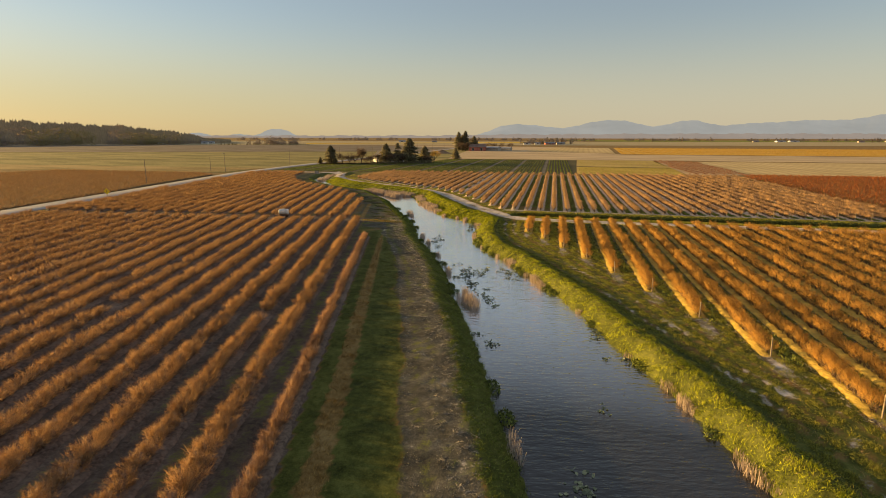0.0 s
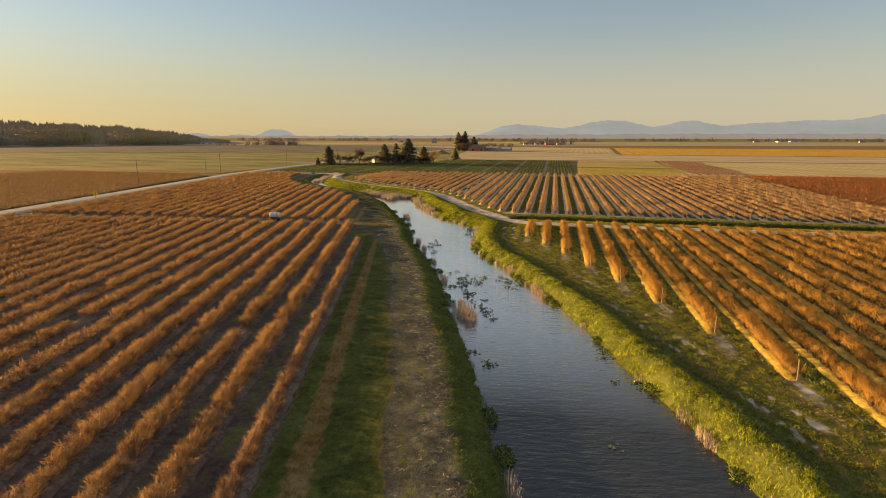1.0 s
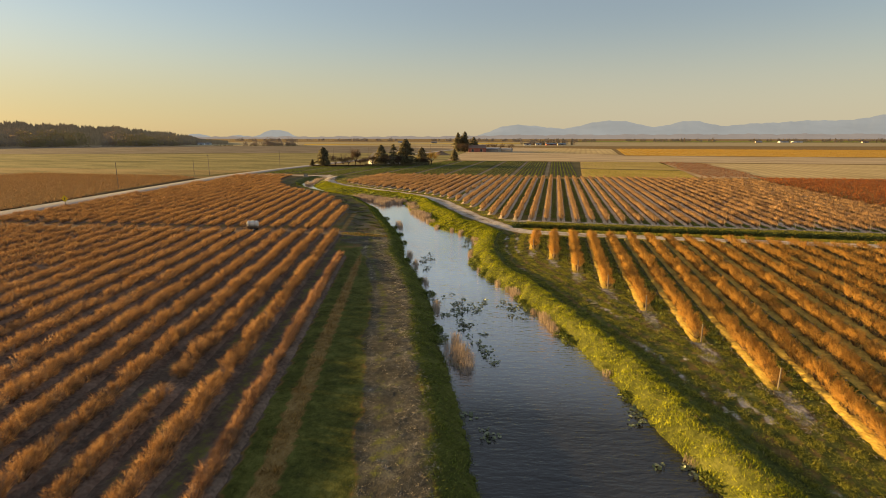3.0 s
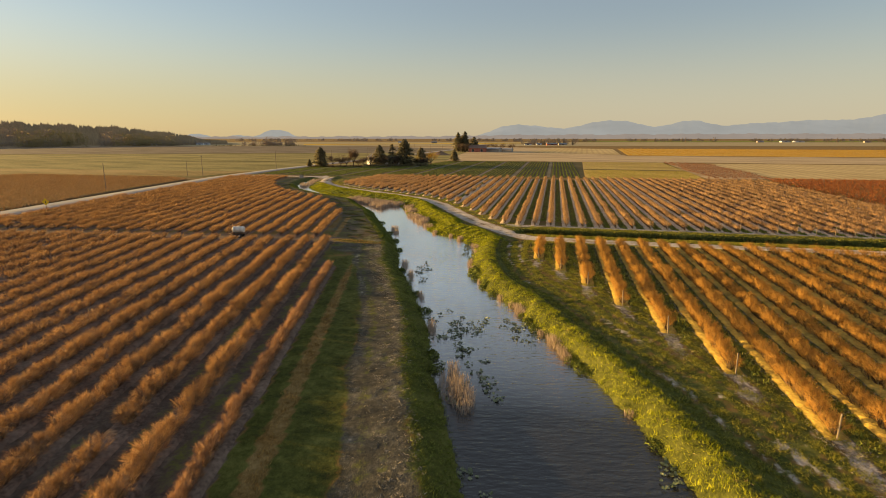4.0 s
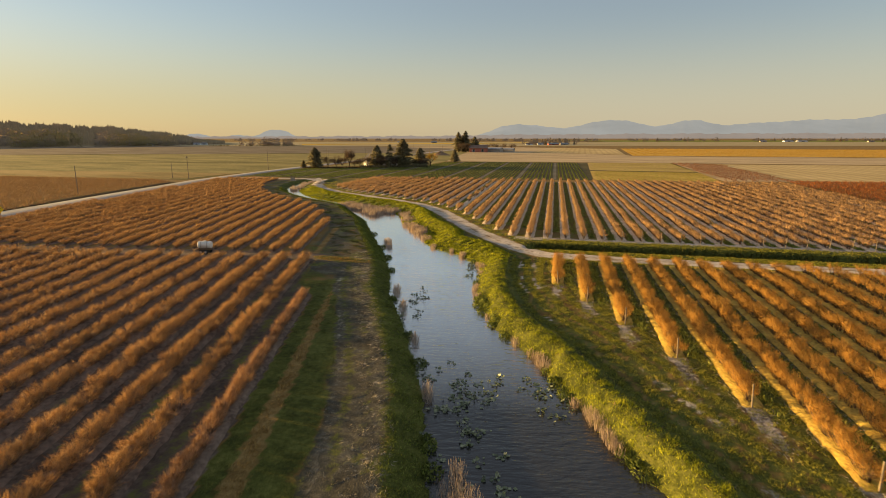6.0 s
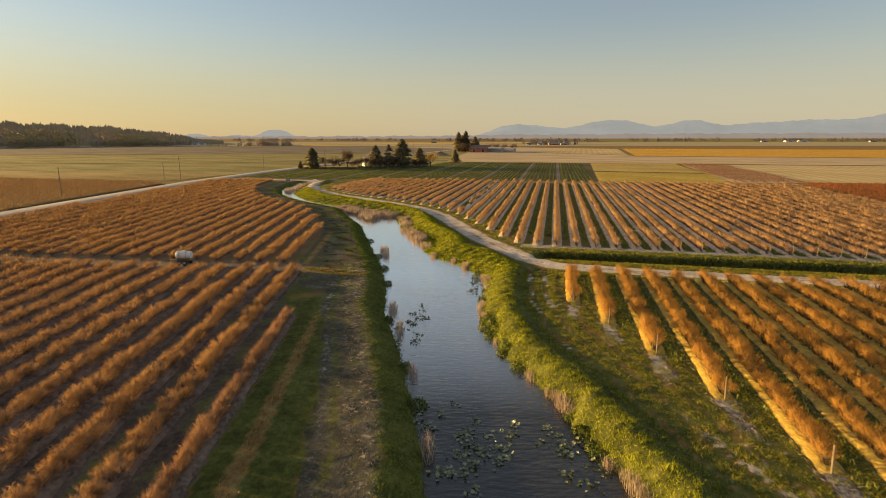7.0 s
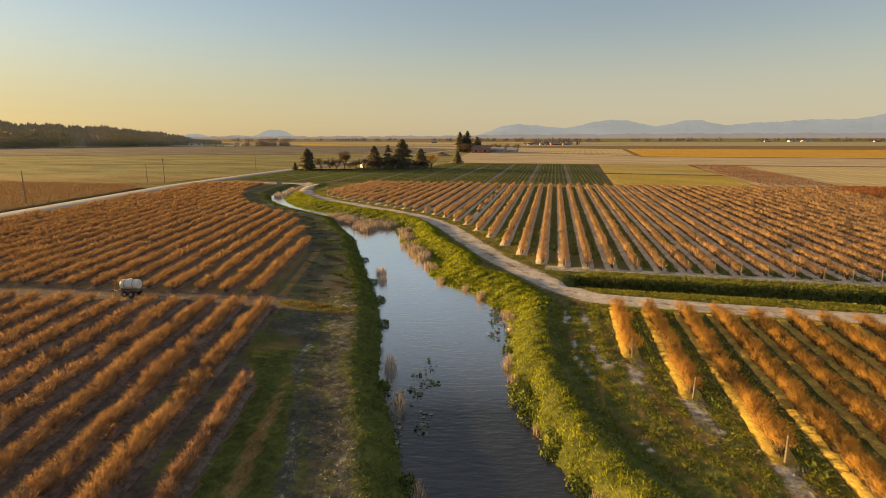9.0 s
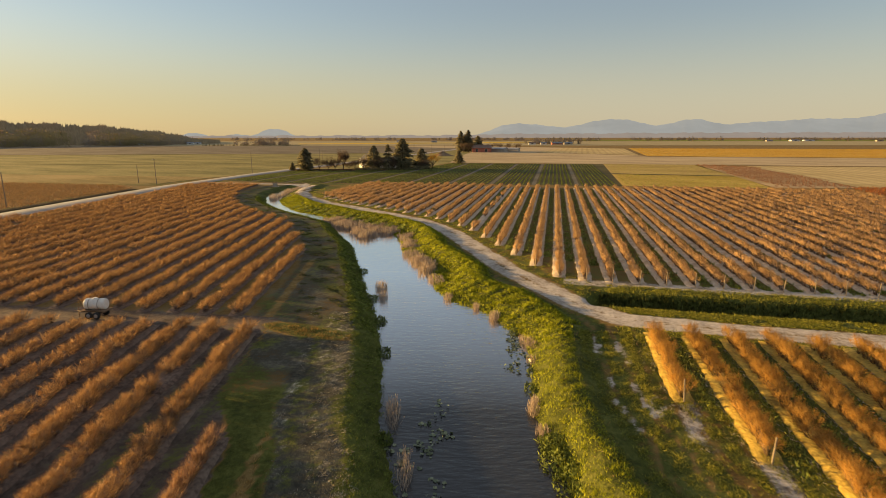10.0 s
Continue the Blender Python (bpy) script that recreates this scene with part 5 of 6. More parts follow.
for x, y, n, h in ((-28.6, 118.6, 220, 1.1), (-30.8, 123.4, 260, 1.2), (-33.0, 127.0, 240, 1.1), (-35.8, 131.0, 220, 1.1), (-38.0, 137.4, 240, 1.2), (-39.4, 141.4, 240, 1.2)):
    reed_clump(x, y, 0.9, 2.0, n, 0.75 * h, 30, w=0.05)
for i in range(44):
    s = rng.uniform(0, 1)
    c = np.array([-44.5, 144.5]) * (1 - s) + np.array([-59.5, 157.2]) * s
    off = rng.uniform(-1, 1) * (3.4 - 2.0 * s)
    reed_clump(c[0] + 0.75 * off, c[1] + 0.66 * off, 1.3, 1.2, 150, 1.2, rng.uniform(0, 90), w=0.06, label="dense bed of dead grey-tan cattails")
for i in range(34):
    s = rng.uniform(0, 1)
    q = np.interp(s, [0, 0.3, 0.5, 0.75, 1], [-30.5, -35.5, -40.5, -46.5, -62]), np.interp(s, [0, 0.3, 0.5, 0.75, 1], [122.5, 132.5, 146, 153.5, 162.5])
    reed_clump(q[0] + rng.normal(0, 0.5), q[1] + rng.normal(0, 0.5), 1.1, 1.1, 120, 0.95, rng.uniform(0, 90), w=0.06)
for i in range(12):
    s = i / 11
    reed_clump(-91.5 - 7.5 * s + rng.normal(0, 0.6), 189 + 27 * s, 1.2, 1.3, 90, 1.2, rng.uniform(0, 90), w=0.09, label="grey-brown reeds choking the narrow canal")
for y, rx, ry, n in ((31.4, 0.3, 0.7, 120), (40.4, 0.35, 1.0, 160), (49.0, 0.3, 0.8, 120), (58.6, 0.5, 1.0, 220), (60.0, 0.5, 1.1, 220), (66.4, 0.55, 1.2, 260), (68.2, 0.5, 0.9, 200), (69.8, 0.35, 0.6, 110), (76.4, 0.5, 1.0, 200), (79.0, 0.4, 0.8, 140), (82.6, 0.7, 1.3, 340), (84.6, 0.8, 1.4, 380), (86.2, 0.5, 0.9, 200), (92.8, 0.35, 0.9, 130), (95.6, 0.3, 0.6, 80), (103.6, 0.4, 0.8, 130)):
    reed_clump(float(np.interp(y, EDGE_Y, EDGE_X)) - rng.uniform(0, 0.25), y, rx, ry, n, 0.42, 18, "leafy", "leafy green clump at the water's edge", 0.05)
for y, off in ((79.6, 0.7), (80.8, 0.9), (82.2, 0.9), (83.6, 0.8), (85.0, 0.6), (86.2, 0.4)):
    reed_clump(float(np.interp(y, EDGE_Y, EDGE_X)) + off, y, 0.8, 0.9, 420, 0.38, 18, "leafy", "tall leafy green clump on the canal bank", 0.05).location.z += 0.25
for x, y, rx, ry in ((-11.8, 56.2, 0.6, 0.8), (-12.6, 58.6, 0.5, 1.0), (-16.2, 69.2, 0.7, 0.8), (-27.6, 96.6, 0.6, 1.0), (-30.4, 103.6, 0.6, 1.1), (-33.6, 110.2, 0.7, 0.9), (-39.0, 121.0, 0.8, 1.0), (-4.4, 34.4, 0.5, 1.2), (-3.0, 30.4, 0.5, 1.0), (-18.6, 74.6, 0.5, 0.8), (-23.4, 84.6, 0.5, 0.7)):
    reed_clump(x, y, rx, ry, 260, 0.36, 18, "leafy", "leafy green clump at the water's edge", 0.05)


def lily_leaf():
    bm = bmesh.new()
    vs = []
    for i in range(9):
        a = 0.25 + (2 * math.pi - 0.5) * i / 8
        vs.append(bm.verts.new((0.125 * math.cos(a), 0.11 * math.sin(a), 0.02 + 0.02 * math.sin(3 * a))))
    c = bm.verts.new((0.03, 0, 0.0))
    for p, q in zip(vs[:-1], vs[1:]):
        bm.faces.new((c, p, q))
    me = bpy.data.meshes.new("lily_leaf")
    bm.to_mesh(me)
    bm.free()
    me.materials.append(M["lily"])
    return me


LILY = lily_leaf()
for x, y, rx, ry, n in ((-20.4, 80.0, 1.4, 1.6, 34), (-12.6, 66.6, 1.5, 2.2, 44), (-9.8, 66.0, 0.7, 2.0, 24), (-11.8, 63.4, 1.3, 1.6, 30), (-11.4, 60.0, 1.5, 2.4, 42), (-9.0, 54.4, 1.2, 3.2, 52), (-7.4, 55.6, 0.8, 2.0, 16), (-6.2, 67.0, 1.1, 1.4, 34), (-5.3, 64.2, 0.9, 1.2, 20), (-6.0, 42.6, 0.7, 1.2, 16), (2.9, 46.6, 0.8, 1.4, 18), (4.7, 42.0, 0.9, 0.9, 16), (-17.6, 102.6, 0.9, 2.6, 34), (-16.8, 97.0, 0.9, 2.0, 28), (0.4, 24.4, 0.9, 1.6, 16), (-21.6, 84.6, 1.2, 2.2, 44), (-15.0, 68.5, 0.8, 1.8, 16), (3.2, 33.0, 0.3, 0.4, 4)):
    patch = tagged(new("lily_patch"), "scattered dark green water lily leaves on the water", "water lilies", "lily patches")
    patch.matrix_world = pose(x, y, WATER)
    spots = [(rng.normal(0, 0.75) * rx, rng.normal(0, 0.75) * ry) for _ in range(max(4, n // 3))]
    for i in range(int(n * 2.8)):
        leaf = part("leaf", LILY, None, patch)
        cx, cy = spots[int(rng.integers(len(spots)))]
        up = rng.random() < 0.4
        k = rng.uniform(0.55, 1.2)
        leaf.matrix_basis = pose(cx + rng.normal(0, 0.22), cy + rng.normal(0, 0.26), rng.uniform(0.05, 0.16) if up else rng.uniform(0.012, 0.02), rng.normal(0, 25 if up else 2), rng.normal(0, 25 if up else 2), rng.uniform(0, 360)) @ Matrix.Scale(k, 4)


# ---- tank trailer on the cross lane ----
def tank_trailer(x, y, turn):
    t = tagged(new("tank_trailer"), "white ribbed water tank on a rusty two-axle trailer", "trailer")
    t.matrix_world = pose(x, y, 0, 0, 0, turn) @ Matrix.Scale(0.97, 4)
    bm = bmesh.new()
    for yy in (-0.42, 0.42):
        box(bm, -1.15, 1.15, yy - 0.05, yy + 0.05, 0.62, 0.74, 0.01)
    for xx in (-1.1, -0.4, 0.3, 1.05):
        box(bm, xx - 0.05, xx + 0.05, -0.55, 0.55, 0.64, 0.72, 0.01)
    box(bm, -1.2, 1.2, -0.56, 0.56, 0.742, 0.78, 0.008)
    part("frame", bm, "rust", t, "rusty steel trailer frame")
    bm = bmesh.new()
    tube(bm, (-1.15, -0.4, 0.66), (-1.95, 0, 0.6), 0.045)
    tube(bm, (-1.15, 0.4, 0.66), (-1.95, 0, 0.6), 0.045)
    tube(bm, (-1.9, 0, 0.6), (-2.15, 0, 0.6), 0.06)
    tube(bm, (-1.8, 0, 0.02), (-1.8, 0, 1.0), 0.035)
    part("drawbar", bm, "rust", t)
    bm = bmesh.new()
    prof = [(-0.98, 0.30), (-0.96, 0.44), (-0.9, 0.5)]
    for i in range(4):
        c = -0.66 + i * 0.44
        prof += [(c - 0.2, 0.5), (c - 0.15, 0.535), (c + 0.15, 0.535), (c + 0.2, 0.5)]
    prof += [(0.9, 0.5), (0.96, 0.44), (0.98, 0.30)]
    rings = []
    for px, r in prof:
        rings.append([bm.verts.new((px, r * math.cos(a), 1.3 + r * math.sin(a))) for a in [2 * math.pi * j / 28 for j in range(28)]])
    for a, b in zip(rings[:-1], rings[1:]):
        for j in range(28):
            bm.faces.new((a[j], b[j], b[(j + 1) % 28], a[(j + 1) % 28]))
    bm.faces.new(rings[0])
    bm.faces.new(rings[-1][::-1])
    bmesh.ops.recalc_face_normals(bm, faces=bm.faces)
    tank = part("tank", bm, "tank", t, "dusty white ribbed plastic tank")
    bm = bmesh.new()
    tube(bm, (0, 0, 1.8), (0, 0, 1.9), 0.2, 0.19, 20)
    part("lid", bm, "tank", tank)
    for xx in (-0.44, 0.44):
        bm = bmesh.new()
        bmesh.ops.create_cone(bm, cap_ends=False, segments=28, radius1=0.545, radius2=0.545, depth=0.05, matrix=pose(xx, 0, 1.3, 0, 90, 0))
        part("strap", bm, "rust", tank)
    bm = bmesh.new()
    for xx in (-0.8, 0.8):
        box(bm, xx - 0.06, xx + 0.06, -0.45, 0.45, 0.775, 0.95, 0.01)
    part("cradle", bm, "rust", t)
    for xx in (-0.36, 0.36):
        for yy in (-0.66, 0.66):
            bm = bmesh.new()
            bmesh.ops.create_cone(bm, cap_ends=True, segments=24, radius1=0.34, radius2=0.34, depth=0.22, matrix=pose(xx, yy, 0.34, 90, 0, 0))
            bmesh.ops.bevel(bm, geom=[e for e in bm.edges if abs(abs(e.verts[0].co.y - yy) - 0.11) < 0.01 and abs(e.verts[0].co.y - e.verts[1].co.y) < 0.01], offset=0.05, segments=2, affect="EDGES")
            w = part("wheel", bm, "rubber", t, "black rubber tyre")
            bm = bmesh.new()
            bmesh.ops.create_cone(bm, cap_ends=True, segments=20, radius1=0.19, radius2=0.15, depth=0.03, matrix=pose(xx, yy + (0.12 if yy > 0 else -0.12), 0.34, -90 if yy > 0 else 90, 0, 0))
            part("rim", bm, "rim", w, "dull steel rim")
        bm = bmesh.new()
        tube(bm, (xx, -0.6, 0.34), (xx, 0.6, 0.34), 0.04)
        part("axle", bm, "rust", t)
    return t


tank_trailer(-54.9, 96.6, 10)


# ---- poles, sign, headgate ----
def utility_pole(x, y, h, arm=True):
    p = tagged(new("utility_pole"), "tall dark weathered wooden utility pole by the road", "pole", "utility poles")
    p.matrix_world = pose(x, y, 0, 0, 0, 12)
    bm = bmesh.new()
    tube(bm, (0, 0, -0.5), (0, 0, h), 0.13, 0.085, 10)
    part("shaft", bm, "pole", p)
    if arm:
        bm = bmesh.new()
        box(bm, -0.55, 0.55, -0.18, -0.09, h - 0.55, h - 0.43, 0.01)
        part("crossarm", bm, "pole", p)
        for xx in (-0.5, 0.5):
            bm = bmesh.new()
            tube(bm, (xx, -0.135, h - 0.43), (xx, -0.135, h - 0.28), 0.05, 0.035, 8)
            part("insulator", bm, "white_wall", p, "pale insulator")
    return p


for x, y, h, arm in ((-138, 154.5, 8.2, False), (-149.5, 214.5, 8.6, True), (-158, 216, 6.2, False), (-147, 268, 9.0, False), (-147.5, 335, 9, False), (-148, 420, 9, False)):
    utility_pole(x, y, h, arm)


for x, y, h in FAR_POLES:
    pole = utility_pole(x, y, h, False)
    tagged(pole, "thin pale utility pole in the far fields", "pole", "utility poles")


def road_sign(x, y):
    s = tagged(new("road_sign"), "yellow diamond warning sign on a thin post", "road sign")
    s.matrix_world = pose(x, y, -0.9, 0, 0, 14)
    bm = bmesh.new()
    box(bm, -0.05, 0.05, -0.03, 0.03, -0.3, 3.1, 0.005)
    part("post", bm, "pole", s)
    bm = bmesh.new()
    box(bm, -0.58, 0.58, -0.05, -0.032, -0.58, 0.58, 0.004, Matrix.Translation((0, 0, 2.75)) @ pose(0, 0, 0, 0, 45, 0))
    face = part("sign_plate", bm, "sign", s, "yellow diamond plate")
    bm = bmesh.new()
    box(bm, -0.06, 0.06, -0.062, -0.053, 2.42, 2.85)
    box(bm, -0.06, 0.2, -0.062, -0.053, 2.852, 2.99)
    part("arrow", bm, "black", face, "black bent arrow")


road_sign(-116.0, 116.0)


def headgate(x, y):
    g = tagged(new("headgate"), "small pale weathered headgate at the canal crossing", "headgate")
    g.matrix_world = pose(x, y, 0, 0, 0, 10) @ Matrix.Scale(0.75, 4)
    bm = bmesh.new()
    box(bm, -1.5, 1.5, -0.3, 0.3, -1.3, 0.3, 0.04)
    part("culvert_wall", bm, "concrete", g, "pale concrete culvert wall")
    for xx in (-0.9, 0.9):
        bm = bmesh.new()
        box(bm, xx - 0.12, xx + 0.12, -0.14, 0.14, 0.298, 1.9, 0.02)
        part("gate_post", bm, "post", g)
    bm = bmesh.new()
    box(bm, -1.1, 1.1, -0.16, 0.16, 1.902, 2.1, 0.02)
    part("beam", bm, "post", g)
    bm = bmesh.new()
    box(bm, -0.78, 0.78, -0.06, 0.06, 0.298, 1.5, 0.01)
    part("gate_board", bm, "concrete", g)


headgate(-105.2, 214.6)


# ---- trees ----
def conifer(x, y, h, r, label, dense=1.0, lean=0.0, gap=0.0, plump=0.7):
    t = tagged(new("conifer"), label, "tree", "trees round the farmhouse")
    t.matrix_world = pose(x, y, 0, lean, lean, rng.uniform(0, 360))
    bm = bmesh.new()
    tube(bm, (0, 0, -0.4), (0, 0, h * 0.97), r * 0.09 + 0.08, 0.03, 8)
    part("trunk", bm, "bark", t)
    n = int(850 * dense)
    z = rng.uniform(0.05, 1.0, n) ** 0.9
    keep = np.sin(z * 31 + 2 * np.sin(z * 11)) > -1 + 1.2 * gap
    z = z[keep]
    n = len(z)
    a = rng.uniform(0, 2 * math.pi, n)
    ph = rng.uniform(0, 6.3, 4)
    uneven = 1 + 0.16 * np.sin(2 * a + 5 * z + ph[0]) + 0.16 * np.sin(5 * a - 9 * z + ph[1]) + 0.12 * np.sin(3 * a + 23 * z + ph[2]) + 0.1 * np.sin(41 * z + ph[3])
    reach = 0.9 * r * np.minimum(1.0, 1.3 * (1.02 - z) ** (0.95 - 0.45 * plump)) * np.minimum(1.0, 0.5 + 2.0 * z) * rng.uniform(0.45, 1.08, n) * uneven + 0.12
    b = np.stack([0.25 * reach * np.cos(a), 0.25 * reach * np.sin(a), z * h], 1)
    e = np.stack([reach * np.cos(a), reach * np.sin(a), z * h - 0.18 * reach + rng.normal(0, 0.25, n)], 1)
    v1 = blades(b, e, 0.16 + 0.1 * reach)
    m = n * 3
    k = rng.integers(0, n, m)
    s = rng.uniform(0.45, 1.05, m)[:, None]
    p = b[k] * (1 - s) + e[k] * s
    q = p + rng.normal(0, 0.3, (m, 3)) * (0.5 + 0.25 * reach[k])[:, None]
    v, f = join([v1, blades(p, q, 0.26)])
    heart = np.stack([v[:, 0] * 0, v[:, 1] * 0, np.minimum(v[:, 2] * 0.8, v[:, 2] - 0.4)], 1)
    nv, f = soft_normals(v, f, heart, 0.1, 0.7)
    part("crown", fast_mesh("crown", v, f, "needle", nv), None, t)
    return t


def bare_tree(x, y, h, r, label, material="wood_bare", n=900, group="bare trees by the farmhouse"):
    t = tagged(new("bare_tree"), label, "tree", group)
    t.matrix_world = pose(x, y, 0, 0, 0, rng.uniform(0, 360))
    bm = bmesh.new()
    fork = h * 0.25
    tube(bm, (0, 0, -0.4), (0, 0, fork), 0.04 * h, 0.03 * h, 8)
    ends = []
    for i in range(7):
        a = i * 0.9 + rng.uniform(-0.3, 0.3)
        e = (r * 0.55 * math.cos(a), r * 0.55 * math.sin(a), h * rng.uniform(0.5, 0.75))
        tube(bm, (0, 0, fork * 0.95), e, 0.02 * h, 0.008 * h, 6)
        for j in range(3):
            g = (e[0] + rng.normal(0, r * 0.3), e[1] + rng.normal(0, r * 0.3), e[2] + rng.uniform(0.05, 0.25) * h)
            tube(bm, e, g, 0.008 * h, 0.003 * h, 5)
            ends.append(g)
        ends.append(e)
    part("trunk", bm, "bark", t)
    E = np.array(ends)
    b = E[rng.integers(0, len(E), n)] + rng.normal(0, 0.16 * r, (n, 3))
    d = b - np.array([0, 0, fork])
    d = d / np.linalg.norm(d, axis=1)[:, None] + rng.normal(0, 0.5, (n, 3))
    part("crown", fast_mesh("crown", *blades(b, b + d * 0.12 * h, 0.012 * h + 0.02), material), None, t)
    return t


TREES = [(-140.0, 290.5, 3.6, 1.3, 0.4), (-132.7, 289.2, 10.2, 4.4, 1.2), (-104.5, 303.6, 11.2, 4.9, 1.1), (-97.8, 305.4, 11.8, 4.6, 0.6), (-91.5, 307.8, 14.4, 5.6, 1.5), (-84.6, 317, 9.6, 5.0, 1.2)]
for x, y, h, r, d in TREES:
    conifer(x, y, h, r, "tall dark green conifer beside the farmhouse" if h > 9 else "small dark conifer at the field's edge", d, 0, 0.4 if d == 0.6 else 0.12, 0.3 if d == 0.6 else 0.8)
conifer(-75.8, 366, 7.6, 3.3, "single dark conifer standing in the stubble", 0.6)
for x, y, h, r in ((-127.4, 293, 5.2, 3.0), (-123.2, 293.5, 4.2, 2.2), (-120.4, 294.6, 5.6, 3.0), (-117.0, 296.5, 8.0, 2.9), (-112.5, 299, 4.4, 2.2), (-108.6, 300, 5.0, 2.4), (-101.0, 301.5, 5.0, 2.6), (-94.5, 304, 5.0, 2.4), (-114.6, 297.5, 3.6, 2.0)):
    bare_tree(x, y, h, r, "leafless brown fruit tree near the farmhouse")
bare_tree(-79.6, 320, 6.4, 3.4, "orange-yellow budding tree beside the conifer", "twig_gold", 700)
bare_tree(-82.0, 313, 4.4, 2.4, "leafless brown shrub tree by the hedge", "wood_bare", 700)


def hedge(x0, y0, x1, y1, h, material, label, n=900):
    s = rng.uniform(0, 1, n)
    b = np.stack([x0 + (x1 - x0) * s + rng.normal(0, 0.5, n), y0 + (y1 - y0) * s + rng.normal(0, 0.5, n), rng.uniform(0, 0.5, n) * h], 1)
    t = b + np.stack([rng.normal(0, 0.3, n), rng.normal(0, 0.3, n), rng.uniform(0.3, 0.6, n) * h], 1)
    tagged(new("hedge", fast_mesh("hedge", *blades(b, t, 0.28), material)), label, "hedge")


hedge(-138, 289, -112, 296, 0.9, "wood_bare", "low brown hedge at the field's edge")
hedge(-112, 297, -90, 305, 1.5, "needle", "dark clipped hedge in front of the farmhouse")
hedge(-90, 305, -80, 313, 1.8, "needle", "dark shrubs beside the farmhouse")


# ---- buildings ----
def gable_house(x, y, turn, w, d, h, roof_h, wall, roof, label, category, windows=(), name="house", group=""):
    """A gabled building: walls, two roof slopes with eaves, and windows on its long front."""
    ob = tagged(new(name), label, category, group)
    ob.matrix_world = pose(x, y, 0, 0, 0, turn)
    bm = bmesh.new()
    v = [bm.verts.new(c) for c in ((-w / 2, -d / 2, -0.2), (w / 2, -d / 2, -0.2), (w / 2, d / 2, -0.2), (-w / 2, d / 2, -0.2), (-w / 2, -d / 2, h), (w / 2, -d / 2, h), (w / 2, d / 2, h), (-w / 2, d / 2, h), (-w / 2, 0, h + roof_h), (w / 2, 0, h + roof_h))]
    for f in ((0, 1, 5, 4), (2, 3, 7, 6), (3, 0, 4, 8, 7), (1, 2, 6, 9, 5)):
        bm.faces.new([v[i] for i in f])
    part("wall", bm, wall, ob)
    for s in (-1, 1):
        bm = bmesh.new()
        rise = math.atan2(roof_h, d / 2)
        ln = math.hypot(roof_h, d / 2) + 0.5
        box(bm, -w / 2 - 0.4, w / 2 + 0.4, 0, ln, 0.02, 0.16, 0, Matrix.Translation((0, 0, h + roof_h)) @ pose(0, 0, 0, 0, 0, 0 if s > 0 else 180) @ pose(0, 0, 0, -math.degrees(rise), 0, 0))
        part("roof", bm, roof, ob)
    for wx, wz, ww, wh in windows:
        bm = bmesh.new()
        box(bm, wx - ww / 2, wx + ww / 2, -d / 2 - 0.06, -d / 2 - 0.005, wz - wh / 2, wz + wh / 2)
        win = part("window", bm, "glass", ob)
        bm = bmesh.new()
        for a, b, c, e in ((-ww / 2 - 0.1, ww / 2 + 0.1, wh / 2, wh / 2 + 0.1), (-ww / 2 - 0.1, ww / 2 + 0.1, -wh / 2 - 0.1, -wh / 2), (-ww / 2 - 0.1, -ww / 2, -wh / 2, wh / 2), (ww / 2, ww / 2 + 0.1, -wh / 2, wh / 2)):
            box(bm, wx + a, wx + b, -d / 2 - 0.1, -d / 2 - 0.004, wz + c, wz + e)
        part("frame", bm, "white_wall", win)
    return ob


gable_house(-113, 318, -58, 9, 7, 4.0, 2.8, "white_wall", "roof_dark", "white two-storey farmhouse with a dark grey gable roof", "house", ((-2.2, 1.5, 1, 1.3), (2.2, 1.5, 1, 1.3), (-2.2, 4.0, 1, 1.2), (0.5, 4.0, 1, 1.2)))
gable_house(-103, 320, 20, 9, 6, 2.8, 2.0, "white_wall", "roof_dark", "low white annex with a dark grey roof behind conifers", "house", ((-2, 1.5, 1, 1.2), (2, 1.5, 1, 1.2)))
gable_house(-97.5, 586, 12, 18, 16, 4.0, 3.0, "red_wall", "roof_brown", "weathered red barn with a low brown roof", "barn", ((-5, 1.8, 2.2, 2.6), (4, 1.8, 2.2, 2.6)), "barn")
gable_house(-82, 598, -15, 15, 9, 2.8, 1.8, "concrete", "roof_grey", "long grey metal-roofed farm shed", "shed", (), "shed", "farm sheds")
gable_house(-69, 606, -10, 12, 8, 2.4, 1.5, "concrete", "roof_grey", "grey metal-roofed farm shed", "shed", (), "shed", "farm sheds")
for x, y, h, r, d in ((-117.8, 584, 20, 6, 1.1), (-110.8, 586, 21, 7, 1.3), (-114.2, 588, 17, 6.5, 1.1), (-102.3, 592, 15.5, 6.5, 0.9)):
    conifer(x, y, h, r, "tall dark conifer beside the red barn", d)
for x, y in ((-92, 616), (-84, 618), (-76, 622), (-66, 626)):
    bare_tree(x, y, 7.5, 4, "brown leafless tree behind the sheds", "wood_bare", 500, "trees behind the sheds")
for x, y in ((-108, 576), (-113, 574)):
    bare_tree(x, y, 8, 4, "leafless grey-brown tree before the conifers", "wood_bare", 600, "trees behind the sheds")


